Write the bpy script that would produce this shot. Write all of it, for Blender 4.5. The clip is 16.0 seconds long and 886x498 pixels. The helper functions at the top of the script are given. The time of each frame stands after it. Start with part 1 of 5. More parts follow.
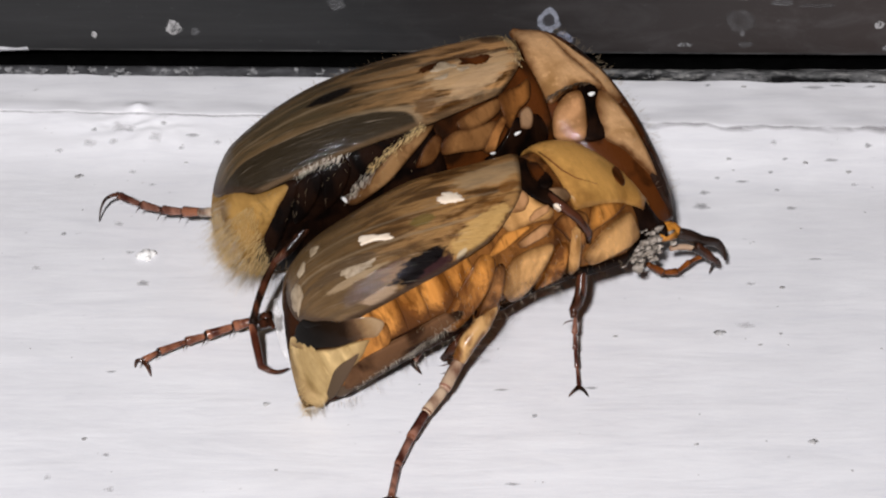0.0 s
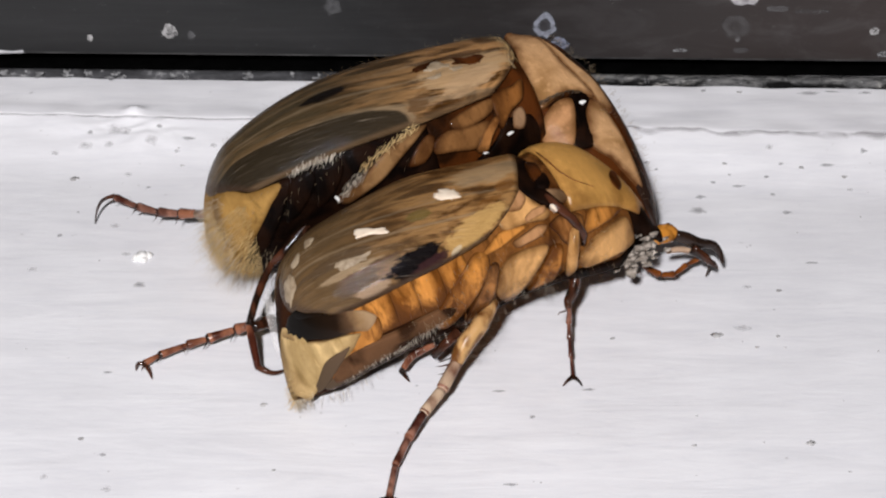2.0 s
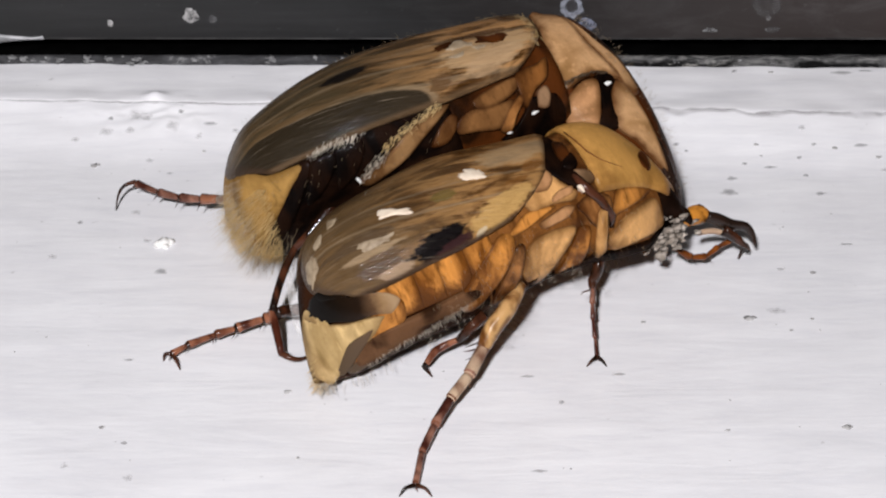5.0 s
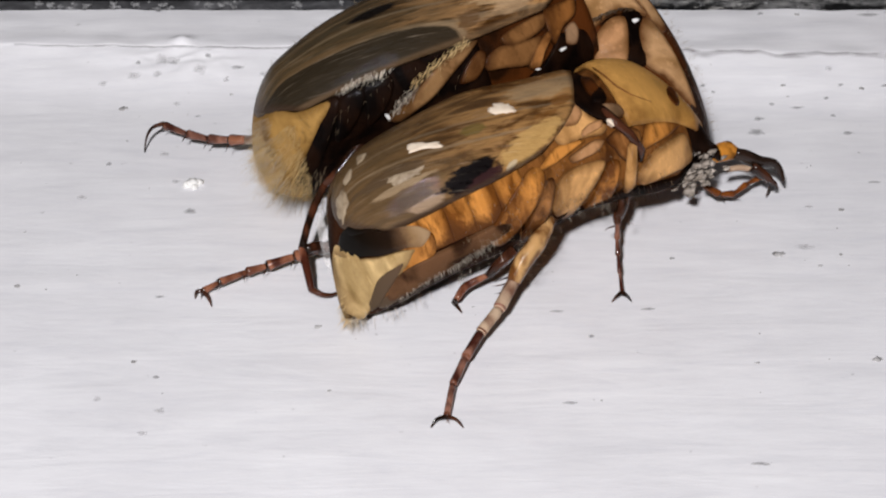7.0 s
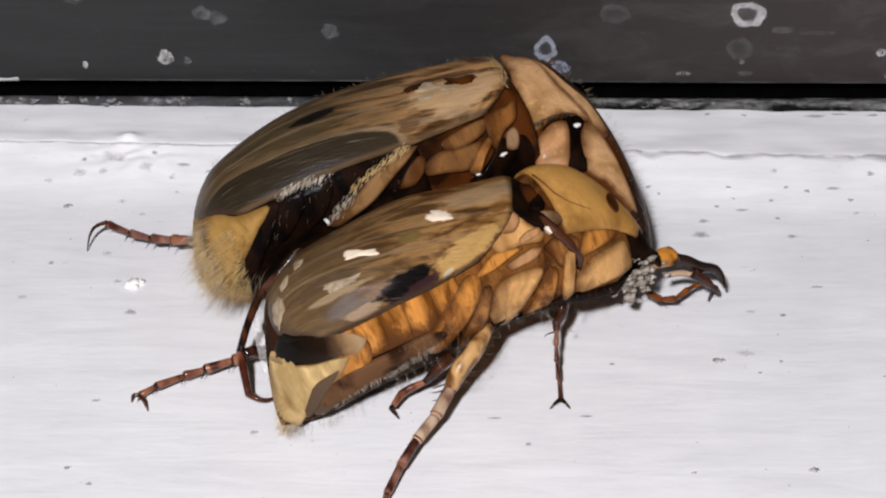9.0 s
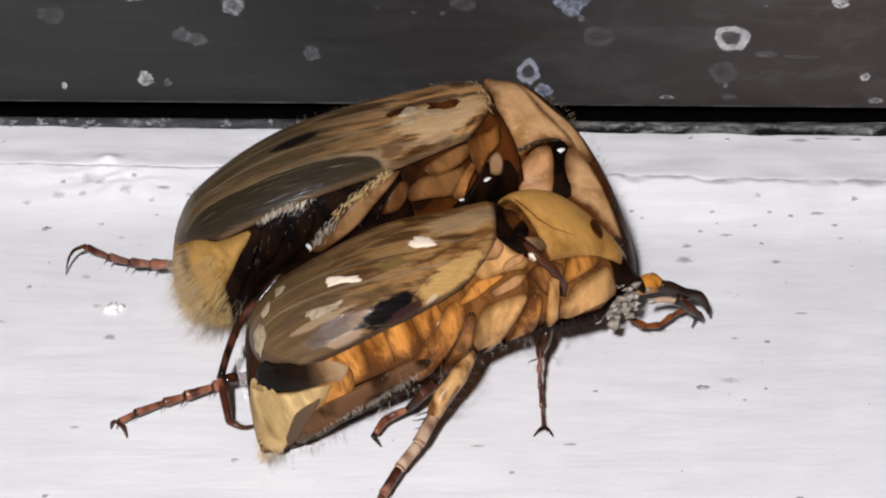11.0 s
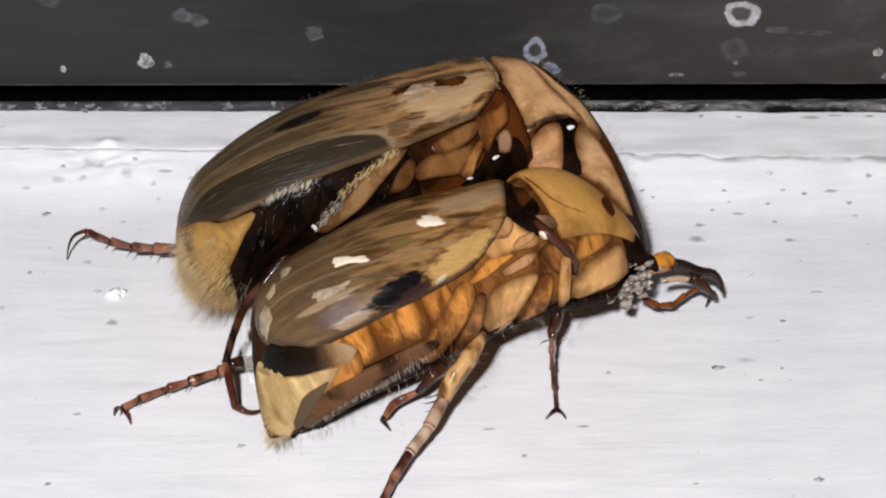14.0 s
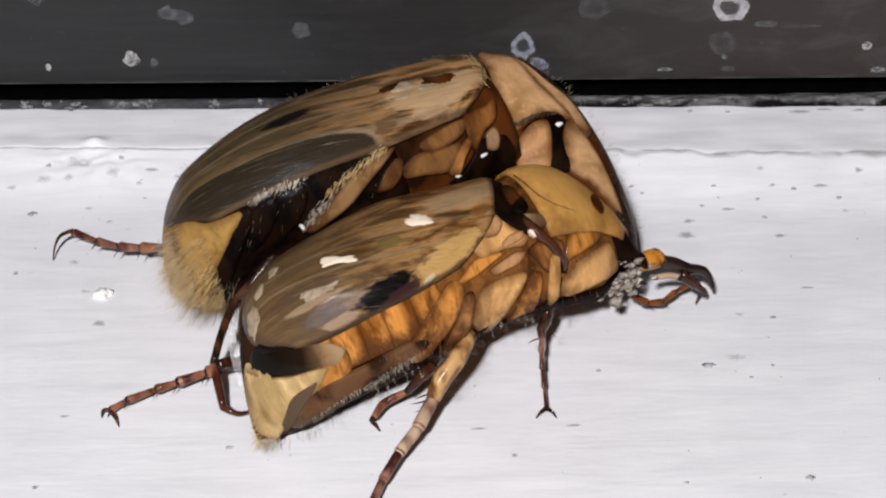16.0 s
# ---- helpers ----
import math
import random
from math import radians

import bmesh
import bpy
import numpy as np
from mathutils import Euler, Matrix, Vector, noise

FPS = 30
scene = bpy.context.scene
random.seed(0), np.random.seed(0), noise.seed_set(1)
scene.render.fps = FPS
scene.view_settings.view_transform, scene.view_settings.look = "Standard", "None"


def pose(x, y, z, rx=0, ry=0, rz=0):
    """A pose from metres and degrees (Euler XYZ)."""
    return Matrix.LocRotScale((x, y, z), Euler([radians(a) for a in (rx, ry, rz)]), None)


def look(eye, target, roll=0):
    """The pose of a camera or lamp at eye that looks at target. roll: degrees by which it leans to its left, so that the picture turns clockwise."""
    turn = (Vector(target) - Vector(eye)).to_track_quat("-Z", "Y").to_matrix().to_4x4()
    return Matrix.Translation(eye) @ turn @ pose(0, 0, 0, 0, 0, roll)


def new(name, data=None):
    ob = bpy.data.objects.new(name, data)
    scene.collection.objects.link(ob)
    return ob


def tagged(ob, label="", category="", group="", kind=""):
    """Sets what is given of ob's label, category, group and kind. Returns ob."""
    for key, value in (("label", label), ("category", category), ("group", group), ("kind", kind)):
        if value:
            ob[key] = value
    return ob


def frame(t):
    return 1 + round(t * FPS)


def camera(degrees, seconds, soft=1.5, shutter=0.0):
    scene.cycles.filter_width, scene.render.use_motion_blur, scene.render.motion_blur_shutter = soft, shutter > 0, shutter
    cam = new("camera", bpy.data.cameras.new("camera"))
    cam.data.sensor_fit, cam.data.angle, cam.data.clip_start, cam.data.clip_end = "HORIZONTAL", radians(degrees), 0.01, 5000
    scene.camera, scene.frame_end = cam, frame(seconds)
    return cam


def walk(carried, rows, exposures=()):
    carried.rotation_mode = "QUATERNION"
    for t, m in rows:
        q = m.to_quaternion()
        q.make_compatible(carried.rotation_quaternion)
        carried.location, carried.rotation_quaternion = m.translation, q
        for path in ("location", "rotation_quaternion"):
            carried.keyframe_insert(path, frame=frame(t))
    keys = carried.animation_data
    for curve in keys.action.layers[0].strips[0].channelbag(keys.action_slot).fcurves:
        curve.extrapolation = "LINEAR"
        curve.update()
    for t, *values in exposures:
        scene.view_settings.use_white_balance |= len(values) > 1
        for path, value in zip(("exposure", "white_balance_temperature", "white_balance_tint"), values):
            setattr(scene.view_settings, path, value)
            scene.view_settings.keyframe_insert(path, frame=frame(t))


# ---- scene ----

# ---------------------------------------------------------------- camera
MM = 0.001
cam = camera(26, 16.0, soft=2.2)
PATH = [
    (0.0, (-0.349, -36.745, 26.36), (-0.168, -2.143, 0.304), 0.18),
    (0.5, (-0.864, -37.073, 26.045), (-0.876, -2.436, 0.036), 0.05),
    (1.0, (-0.829, -36.974, 25.889), (-0.741, -2.316, -0.092), 0.38),
    (1.5, (-0.455, -36.845, 26.698), (0.583, -1.849, 1.197), 1.55),
    (2.0, (-0.631, -36.971, 26.021), (-0.095, -2.094, 0.339), 0.69),
    (2.5, (-0.992, -36.883, 25.636), (-0.847, -1.885, 0.116), 0.32),
    (3.0, (-0.851, -36.785, 25.92), (-0.667, -1.793, 0.392), 0.22),
    (3.5, (-1.192, -36.59, 25.335), (-1.541, -1.93, -0.641), -0.5),
    (3.7, (-0.815, -36.513, 25.635), (-1.224, -1.716, -0.157), -0.41),
    (5.8, (-0.525, -36.506, 25.138), (-0.542, -1.653, -0.579), -0.41),
    (6.0, (-0.672, -36.374, 25.302), (-0.781, -1.527, -0.425), -0.4),
    (6.5, (-0.697, -36.566, 24.937), (-0.909, -1.802, -0.902), -0.74),
    (7.0, (-0.857, -37.146, 24.604), (-1.325, -2.544, -1.447), -0.93),
    (7.5, (-0.649, -36.852, 25.156), (-0.864, -1.926, -0.459), -0.49),
    (8.0, (-0.553, -36.912, 24.855), (-0.826, -2.003, -0.787), -0.67),
    (8.5, (-0.585, -36.726, 25.532), (-0.521, -1.487, 0.344), -0.16),
    (8.7, (0.063, -36.557, 25.291), (-0.062, -1.113, 0.394), -0.2),
    (10.8, (0.161, -36.538, 25.155), (0.398, -1.163, 0.161), 0.31),
    (11.0, (-0.032, -36.127, 25.286), (0.375, -0.528, 0.613), 0.45),
    (11.5, (-0.05, -36.048, 25.043), (0.447, -0.561, 0.212), 0.33),
    (12.0, (-0.202, -35.555, 25.105), (0.204, 0.173, 0.62), 0.21),
    (12.5, (-0.353, -35.414, 24.935), (0.027, 0.312, 0.447), 0.05),
    (13.0, (-0.463, -35.521, 24.593), (-0.26, 0.027, -0.155), -0.2),
    (13.5, (-0.227, -35.502, 24.63), (0.256, 0.037, -0.126), 0.02),
    (14.0, (-0.206, -35.654, 24.54), (0.208, -0.098, -0.193), -0.1),
    (14.5, (-0.375, -35.489, 24.681), (-0.034, 0.106, 0.003), -0.21),
    (15.0, (-0.029, -35.411, 24.729), (0.702, 0.246, 0.148), 0.01),
    (15.5, (-0.157, -35.329, 24.675), (0.416, 0.196, -0.099), -0.27),
    (16.0, (-0.182, -35.364, 24.57), (0.467, 0.048, -0.365), -0.25),
]
GAIN = [(0, -0.05), (0.5, -0.05), (1.0, -0.12), (1.5, -0.2), (2.0, -0.02), (2.5, 0.0), (3.0, 0.0), (3.7, 0.0), (6.0, -0.08), (7.0, -0.15), (8.0, -0.05), (8.7, 0.0), (11.0, 0.08), (12.5, 0.16), (14.0, 0.1), (15.0, 0.1), (16.0, 0.02)]
walk(cam, [(t, look(Vector(e) * MM, Vector(g) * MM, r)) for t, e, g, r in PATH], GAIN)

# ---------------------------------------------------------------- light: night, one small lamp held beside the lens
world = bpy.data.worlds.new("night")
scene.world = world
world.use_nodes = True
world.node_tree.nodes["Background"].inputs[0].default_value = (1.0, 0.96, 0.92, 1)
world.node_tree.nodes["Background"].inputs[1].default_value = 0.018
lamp_data = bpy.data.lights.new("hand_lamp", "AREA")
lamp_data.shape, lamp_data.size, lamp_data.energy, lamp_data.color = "DISK", 5 * MM, 0.107, (0.985, 0.965, 1.0)
hand_lamp = new("hand_lamp", lamp_data)
hand_lamp.matrix_world = look(Vector((-11, -70, 60)) * MM, Vector((0, 0, 0)) * MM)
scene.view_settings.exposure = 0.0


# ---------------------------------------------------------------- materials
def nodes_of(name, rough=0.5, coat=0.0, spec=0.5):
    m = bpy.data.materials.new(name)
    m.use_nodes = True
    nt = m.node_tree
    b = nt.nodes["Principled BSDF"]
    b.inputs["Roughness"].default_value = rough
    b.inputs["Coat Weight"].default_value = coat
    b.inputs["Coat Roughness"].default_value = 0.07
    b.inputs["Specular IOR Level"].default_value = spec
    return m, nt, b


def node(nt, kind, **sets):
    n = nt.nodes.new(kind)
    for k, v in sets.items():
        if k == "blend":
            n.blend_type = v
        elif k == "op":
            n.operation = v
        else:
            n.inputs[k.replace("_", " ")].default_value = v
    return n


def mm_coords(nt, scale=(1, 1, 1), uv=False):
    """Object coordinates in millimetres, or the surface's own (u, v)."""
    tc = nt.nodes.new("ShaderNodeTexCoord")
    mp = nt.nodes.new("ShaderNodeMapping")
    k = 1.0 if uv else 1000.0
    mp.inputs["Scale"].default_value = [s * k for s in scale]
    nt.links.new(tc.outputs["UV" if uv else "Object"], mp.inputs[0])
    return mp.outputs[0]


def noise_at(nt, vec, scale, detail=4.0, rough=0.6, distort=0.0):
    n = node(nt, "ShaderNodeTexNoise", Scale=scale, Detail=detail, Roughness=rough, Distortion=distort)
    nt.links.new(vec, n.inputs["Vector"])
    return n.outputs["Fac"]


def ramp(nt, fac, stops):
    r = nt.nodes.new("ShaderNodeValToRGB")
    el = r.color_ramp.elements
    while len(el) < len(stops):
        el.new(0.5)
    for e, (p, c) in zip(el, stops):
        e.position, e.color = p, (*c, 1) if len(c) == 3 else c
    nt.links.new(fac, r.inputs[0])
    return r.outputs[0]


def grey(nt, fac, lo, hi, a=0.0, b=1.0):
    n = nt.nodes.new("ShaderNodeMapRange")
    n.inputs[1].default_value, n.inputs[2].default_value = lo, hi
    n.inputs[3].default_value, n.inputs[4].default_value = a, b
    nt.links.new(fac, n.inputs[0])
    return n.outputs[0]


def blend(nt, fac, a, b, mode="MIX"):
    n = nt.nodes.new("ShaderNodeMixRGB")
    n.blend_type = mode
    for sock, v in zip(n.inputs, (fac, a, b)):
        if isinstance(v, (int, float)):
            sock.default_value = v
        elif isinstance(v, tuple):
            sock.default_value = (*v, 1)
        else:
            nt.links.new(v, sock)
    return n.outputs[0]


def maths(nt, op, a, b=0.0):
    n = nt.nodes.new("ShaderNodeMath")
    n.operation = op
    for sock, v in zip(n.inputs, (a, b)):
        if isinstance(v, (int, float)):
            sock.default_value = v
        else:
            nt.links.new(v, sock)
    return n.outputs[0]


def relief(nt, b, height, strength, depth_mm):
    n = nt.nodes.new("ShaderNodeBump")
    n.inputs["Strength"].default_value = strength
    n.inputs["Distance"].default_value = depth_mm * MM
    nt.links.new(height, n.inputs["Height"])
    nt.links.new(n.outputs[0], b.inputs["Normal"])
    film = nt.nodes.new("ShaderNodeBump")     # the gloss lies smoother than the skin under it
    film.inputs["Strength"].default_value = strength * 0.5
    film.inputs["Distance"].default_value = depth_mm * MM
    nt.links.new(height, film.inputs["Height"])
    nt.links.new(film.outputs[0], b.inputs["Coat Normal"])


def spot_mask(nt, uv, u, v, ru, rv, wobble, turn=0.0):
    """1 inside an uneven oval patch at (u, v) on a shell."""
    mp = nt.nodes.new("ShaderNodeMapping")
    mp.vector_type = "TEXTURE"
    mp.inputs["Location"].default_value = (u, v, 0)
    mp.inputs["Rotation"].default_value = (0, 0, turn)
    mp.inputs["Scale"].default_value = (ru, rv, 1)
    nt.links.new(uv, mp.inputs[0])
    ln = nt.nodes.new("ShaderNodeVectorMath")
    ln.operation = "LENGTH"
    nt.links.new(mp.outputs[0], ln.inputs[0])
    d = maths(nt, "ADD", ln.outputs["Value"], maths(nt, "MULTIPLY", maths(nt, "SUBTRACT", wobble, 0.5), 1.3))
    return grey(nt, d, 1.12, 0.88)


def amber(c):
    """The warm undertone that the darker horn shares."""
    return (min(1, c[0] * 1.0), c[1] * 0.88, c[2] * 0.74)


def chitin(name, pale, dark, grain=2.5, rough=0.32, coat=0.35, mix=0.5, pits=True, rim=None, veins=0.25):
    """Horny plate: two tones in soft clouds, fine mottling, a thin dark rim where it has one, pits, a thin gloss."""
    pale, dark, rim = tuple(min(1, c * k) for c, k in zip(pale, (1.41, 1.15, 0.97))), amber(dark), amber(rim) if rim else None
    m, nt, b = nodes_of(name, rough, coat * 0.6, 0.03)
    if coat > 0.65:
        b.inputs["Coat Roughness"].default_value = 0.15      # wet-looking legs
    v = mm_coords(nt)
    n1 = noise_at(nt, mm_coords(nt, (1.0, 1.0, 0.35)), grain * 0.6, 2, 0.45, 0.8)
    n2 = noise_at(nt, v, grain * 7, 5, 0.75)
    f = maths(nt, "ADD", maths(nt, "MULTIPLY", n1, 0.95), maths(nt, "MULTIPLY", n2, 0.09))
    col = ramp(nt, f, [(0.42 - mix * 0.3, tuple(c * 0.6 for c in dark)), (0.56 - mix * 0.28, dark), (0.74 - mix * 0.25, pale)])
    if rim:
        ln = nt.nodes.new("ShaderNodeVectorMath")
        ln.operation = "LENGTH"
        nt.links.new(mm_coords(nt, uv=True), ln.inputs[0])
        worn = noise_at(nt, v, 2.6, 4)
        edge = grey(nt, maths(nt, "ADD", ln.outputs["Value"], maths(nt, "MULTIPLY", maths(nt, "SUBTRACT", worn, 0.5), 0.55)), 0.6, 1.02, 0.0, 0.95)
        vein = noise_at(nt, mm_coords(nt, (4.2, 4.2, 0.7)), 1.0, 5, 0.65, 0.8)
        col = blend(nt, grey(nt, vein, 0.5, 0.66, 0.0, min(1, veins * 1.5)), col, tuple(c * 0.55 for c in dark))
        # streaks of sheen, put into the colour as a brighter pale tone
        gloss = noise_at(nt, mm_coords(nt, (6.5, 6.5, 1.2)), 1.0, 3, 0.5)
        col = blend(nt, grey(nt, gloss, 0.56, 0.68, 0.0, 0.35), col, tuple(min(1, c * 1.35) for c in pale))
        col = blend(nt, edge, col, rim)
    nt.links.new(col, b.inputs["Base Color"])
    nt.links.new(grey(nt, n2, 0.3, 0.7, rough * 0.7, rough * 1.45), b.inputs["Roughness"])
    if pits:
        relief(nt, b, maths(nt, "ADD", noise_at(nt, v, 14, 3), maths(nt, "MULTIPLY", n1, 3.0)), 0.5, 0.03)
    return m


def shell_material(name, tan, brown, smoke, smoke_from, smoke_to, skew, patches, pale_patches, costa=(), panel=None, margin_tone=(0.045, 0.022, 0.010), gloss=0.36):
    """Wing case: streaks along its veins, a smoky rear, dark and pale patches with ragged rims, a dark side panel."""
    tan, brown = tuple(c * k for c, k in zip(tan, (1.14, 1.03, 0.94))), amber(brown)
    m, nt, b = nodes_of(name, 0.36, gloss, 0.05)
    uv = mm_coords(nt, uv=True)
    sep = nt.nodes.new("ShaderNodeSeparateXYZ")
    nt.links.new(uv, sep.inputs[0])
    along = nt.nodes.new("ShaderNodeCombineXYZ")   # v runs with the veins, which fan out from the shoulder
    vein = maths(nt, "ADD", sep.outputs[1], maths(nt, "MULTIPLY", sep.outputs[0], skew))
    nt.links.new(sep.outputs[0], along.inputs[0])
    nt.links.new(vein, along.inputs[1])

    def streaks(su, sv, detail, rough, distort=0.0):
        mp = nt.nodes.new("ShaderNodeMapping")
        mp.inputs["Scale"].default_value = (su, sv, 1)
        nt.links.new(along.outputs[0], mp.inputs[0])
        return noise_at(nt, mp.outputs[0], 1.0, detail, rough, distort)
    streak = streaks(4.2, 13, 4, 0.58, 1.0)
    fine = streaks(16, 70, 4, 0.75, 0.8)
    cloud, ragged = streaks(4, 4.5, 4, 0.6), streaks(15, 24, 3, 0.6)
    tone = maths(nt, "ADD", maths(nt, "MULTIPLY", streak, 0.6), maths(nt, "MULTIPLY", cloud, 0.4))
    col = ramp(nt, tone, [(0.38, tuple(c * 0.55 for c in brown)), (0.45, brown), (0.53, tan), (0.64, tuple(min(1, c * 1.25) for c in tan))])
    back = grey(nt, maths(nt, "ADD", sep.outputs[0], maths(nt, "MULTIPLY", maths(nt, "SUBTRACT", cloud, 0.5), 0.7)), smoke_from, smoke_to)
    col = blend(nt, maths(nt, "MULTIPLY", back, 0.94), col, blend(nt, grey(nt, streak, 0.42, 0.72, 0, 0.16), smoke, tan))
    for v0, wide, k in costa:
        line = grey(nt, maths(nt, "ABSOLUTE", maths(nt, "SUBTRACT", maths(nt, "ADD", vein, maths(nt, "MULTIPLY", maths(nt, "SUBTRACT", ragged, 0.5), 0.03)), v0)), wide, wide * 0.3)
        col = blend(nt, maths(nt, "MULTIPLY", line, k), col, (0.24, 0.175, 0.105))
    for u, v, ru, rv, turn, tone_, k in pale_patches:
        col = blend(nt, maths(nt, "MULTIPLY", spot_mask(nt, uv, u, v, ru, rv, ragged, turn), k), col, tone_)
    if panel:
        u0, ru, v0, rv, tone_ = panel          # a long oblong with rounded ends and a pale outline
        du = maths(nt, "POWER", maths(nt, "ABSOLUTE", maths(nt, "DIVIDE", maths(nt, "SUBTRACT", sep.outputs[0], u0), ru)), 5.0)
        dv = maths(nt, "POWER", maths(nt, "ABSOLUTE", maths(nt, "DIVIDE", maths(nt, "SUBTRACT", vein, v0), rv)), 2.6)
        far = maths(nt, "ADD", maths(nt, "ADD", du, dv), maths(nt, "MULTIPLY", maths(nt, "SUBTRACT", ragged, 0.5), 0.3))
        col = blend(nt, maths(nt, "MULTIPLY", grey(nt, far, 1.5, 1.25), grey(nt, sep.outputs[0], 0.62, 0.42, 0.15, 0.75)), col, (0.25, 0.175, 0.10))
        col = blend(nt, maths(nt, "MULTIPLY", grey(nt, far, 1.1, 0.92), 0.95), col, tone_)
    for u, v, ru, rv, turn, tone_, k in patches:
        col = blend(nt, maths(nt, "MULTIPLY", spot_mask(nt, uv, u, v, ru, rv, ragged, turn), k), col, tone_)
    scratch = streaks(5, 95, 3, 0.55, 0.25)
    worn = maths(nt, "MULTIPLY", grey(nt, scratch, 0.60, 0.68, 0.0, 0.55), grey(nt, cloud, 0.42, 0.62))
    col = blend(nt, worn, col, blend(nt, 0.45, col, (0.62, 0.50, 0.36)))
    margin = grey(nt, sep.outputs[1], 0.95, 0.975)
    ends = maths(nt, "MAXIMUM", grey(nt, sep.outputs[0], 0.03, 0.008), grey(nt, sep.outputs[0], 0.97, 0.99))
    col = blend(nt, maths(nt, "MULTIPLY", margin, 0.8), col, margin_tone)
    col = blend(nt, maths(nt, "MULTIPLY", ends, 0.7), col, (0.045, 0.022, 0.010))
    col = blend(nt, 0.38, col, ramp(nt, fine, [(0.3, (0.42, 0.38, 0.34)), (0.65, (1, 1, 1))]), "MULTIPLY")
    nt.links.new(col, b.inputs["Base Color"])
    nt.links.new(grey(nt, fine, 0.3, 0.7, 0.22, 0.42), b.inputs["Roughness"])
    relief(nt, b, maths(nt, "ADD", maths(nt, "MULTIPLY", scratch, 0.8), maths(nt, "ADD", streak, maths(nt, "MULTIPLY", fine, 0.6))), 0.5, 0.06)
    return m


def plain_mat(name, c1, c2, scale, rough=0.5, coat=0.0, bump=0.0, depth=0.03, spec=0.5):
    m, nt, b = nodes_of(name, rough, coat, spec)
    v = mm_coords(nt)
    n = noise_at(nt, v, scale, 5, 0.65)
    nt.links.new(ramp(nt, n, [(0.35, c1), (0.65, c2)]), b.inputs["Base Color"])
    if bump:
        relief(nt, b, noise_at(nt, v, scale * 2.5, 4), bump, depth)
    return m


def sill_material():
    m, nt, b = nodes_of("white_paint", 0.42, 0.0, 0.4)
    v = mm_coords(nt)
    brush = noise_at(nt, mm_coords(nt, (0.22, 1.5, 1.5)), 1.0, 5, 0.62, 0.9)
    fine = noise_at(nt, mm_coords(nt, (1.1, 6, 6)), 1.0, 4, 0.7, 1.0)
    cloud = noise_at(nt, v, 0.35, 3)
    speck = noise_at(nt, v, 3.2, 2, 0.5)
    col = ramp(nt, brush, [(0.3, (0.77, 0.77, 0.785)), (0.5, (0.84, 0.838, 0.85)), (0.72, (0.88, 0.878, 0.885))])
    col = blend(nt, grey(nt, cloud, 0.38, 0.66, 0, 0.4), col, (0.72, 0.715, 0.73))
    col = blend(nt, grey(nt, fine, 0.64, 0.78, 0, 0.16), col, (0.5, 0.5, 0.51))
    col = blend(nt, grey(nt, speck, 0.73, 0.78, 0, 0.4), col, (0.35, 0.34, 0.33))
    mottle = noise_at(nt, mm_coords(nt, (0.4, 2.6, 2.6)), 1.4, 5, 0.72, 0.9)
    col = blend(nt, 0.45, col, ramp(nt, mottle, [(0.34, (0.87, 0.87, 0.89)), (0.5, (0.97, 0.965, 0.965)), (0.62, (1, 1, 1))]), "MULTIPLY")
    nt.links.new(col, b.inputs["Base Color"])
    nt.links.new(grey(nt, brush, 0.3, 0.7, 0.34, 0.55), b.inputs["Roughness"])
    relief(nt, b, maths(nt, "ADD", brush, maths(nt, "MULTIPLY", fine, 0.45)), 0.26, 0.05)
    return m


def rail_material():
    m, nt, b = nodes_of("dark_rail", 0.5, 0.0, 0.3)
    v = mm_coords(nt)
    brush = noise_at(nt, mm_coords(nt, (0.35, 3, 7)), 1.0, 5, 0.65, 0.3)
    cloud = noise_at(nt, v, 0.3, 3)
    sep = nt.nodes.new("ShaderNodeSeparateXYZ")
    nt.links.new(v, sep.inputs[0])
    rust = grey(nt, maths(nt, "ADD", sep.outputs[0], maths(nt, "MULTIPLY", cloud, 6.0)), 1.0, 13.0)
    col = ramp(nt, brush, [(0.3, (0.0155, 0.0155, 0.0155)), (0.5, (0.0180, 0.0180, 0.0182)), (0.7, (0.0225, 0.0225, 0.0230))])
    col = blend(nt, maths(nt, "MULTIPLY", rust, 0.8), col, (0.036, 0.0265, 0.0235))
    film = noise_at(nt, mm_coords(nt, (0.5, 1.4, 1.4)), 1.0, 6, 0.68, 0.8)
    col = blend(nt, maths(nt, "MULTIPLY", grey(nt, film, 0.46, 0.7, 0, 0.17), grey(nt, sep.outputs[0], -4.0, 8.0, 0.12, 1.0)), col, (0.16, 0.155, 0.155))
    dust = noise_at(nt, v, 4.5, 6, 0.75)
    col = blend(nt, grey(nt, dust, 0.62, 0.8, 0, 0.16), col, (0.32, 0.32, 0.33))
    nt.links.new(col, b.inputs["Base Color"])
    relief(nt, b, brush, 0.15, 0.03)
    return m


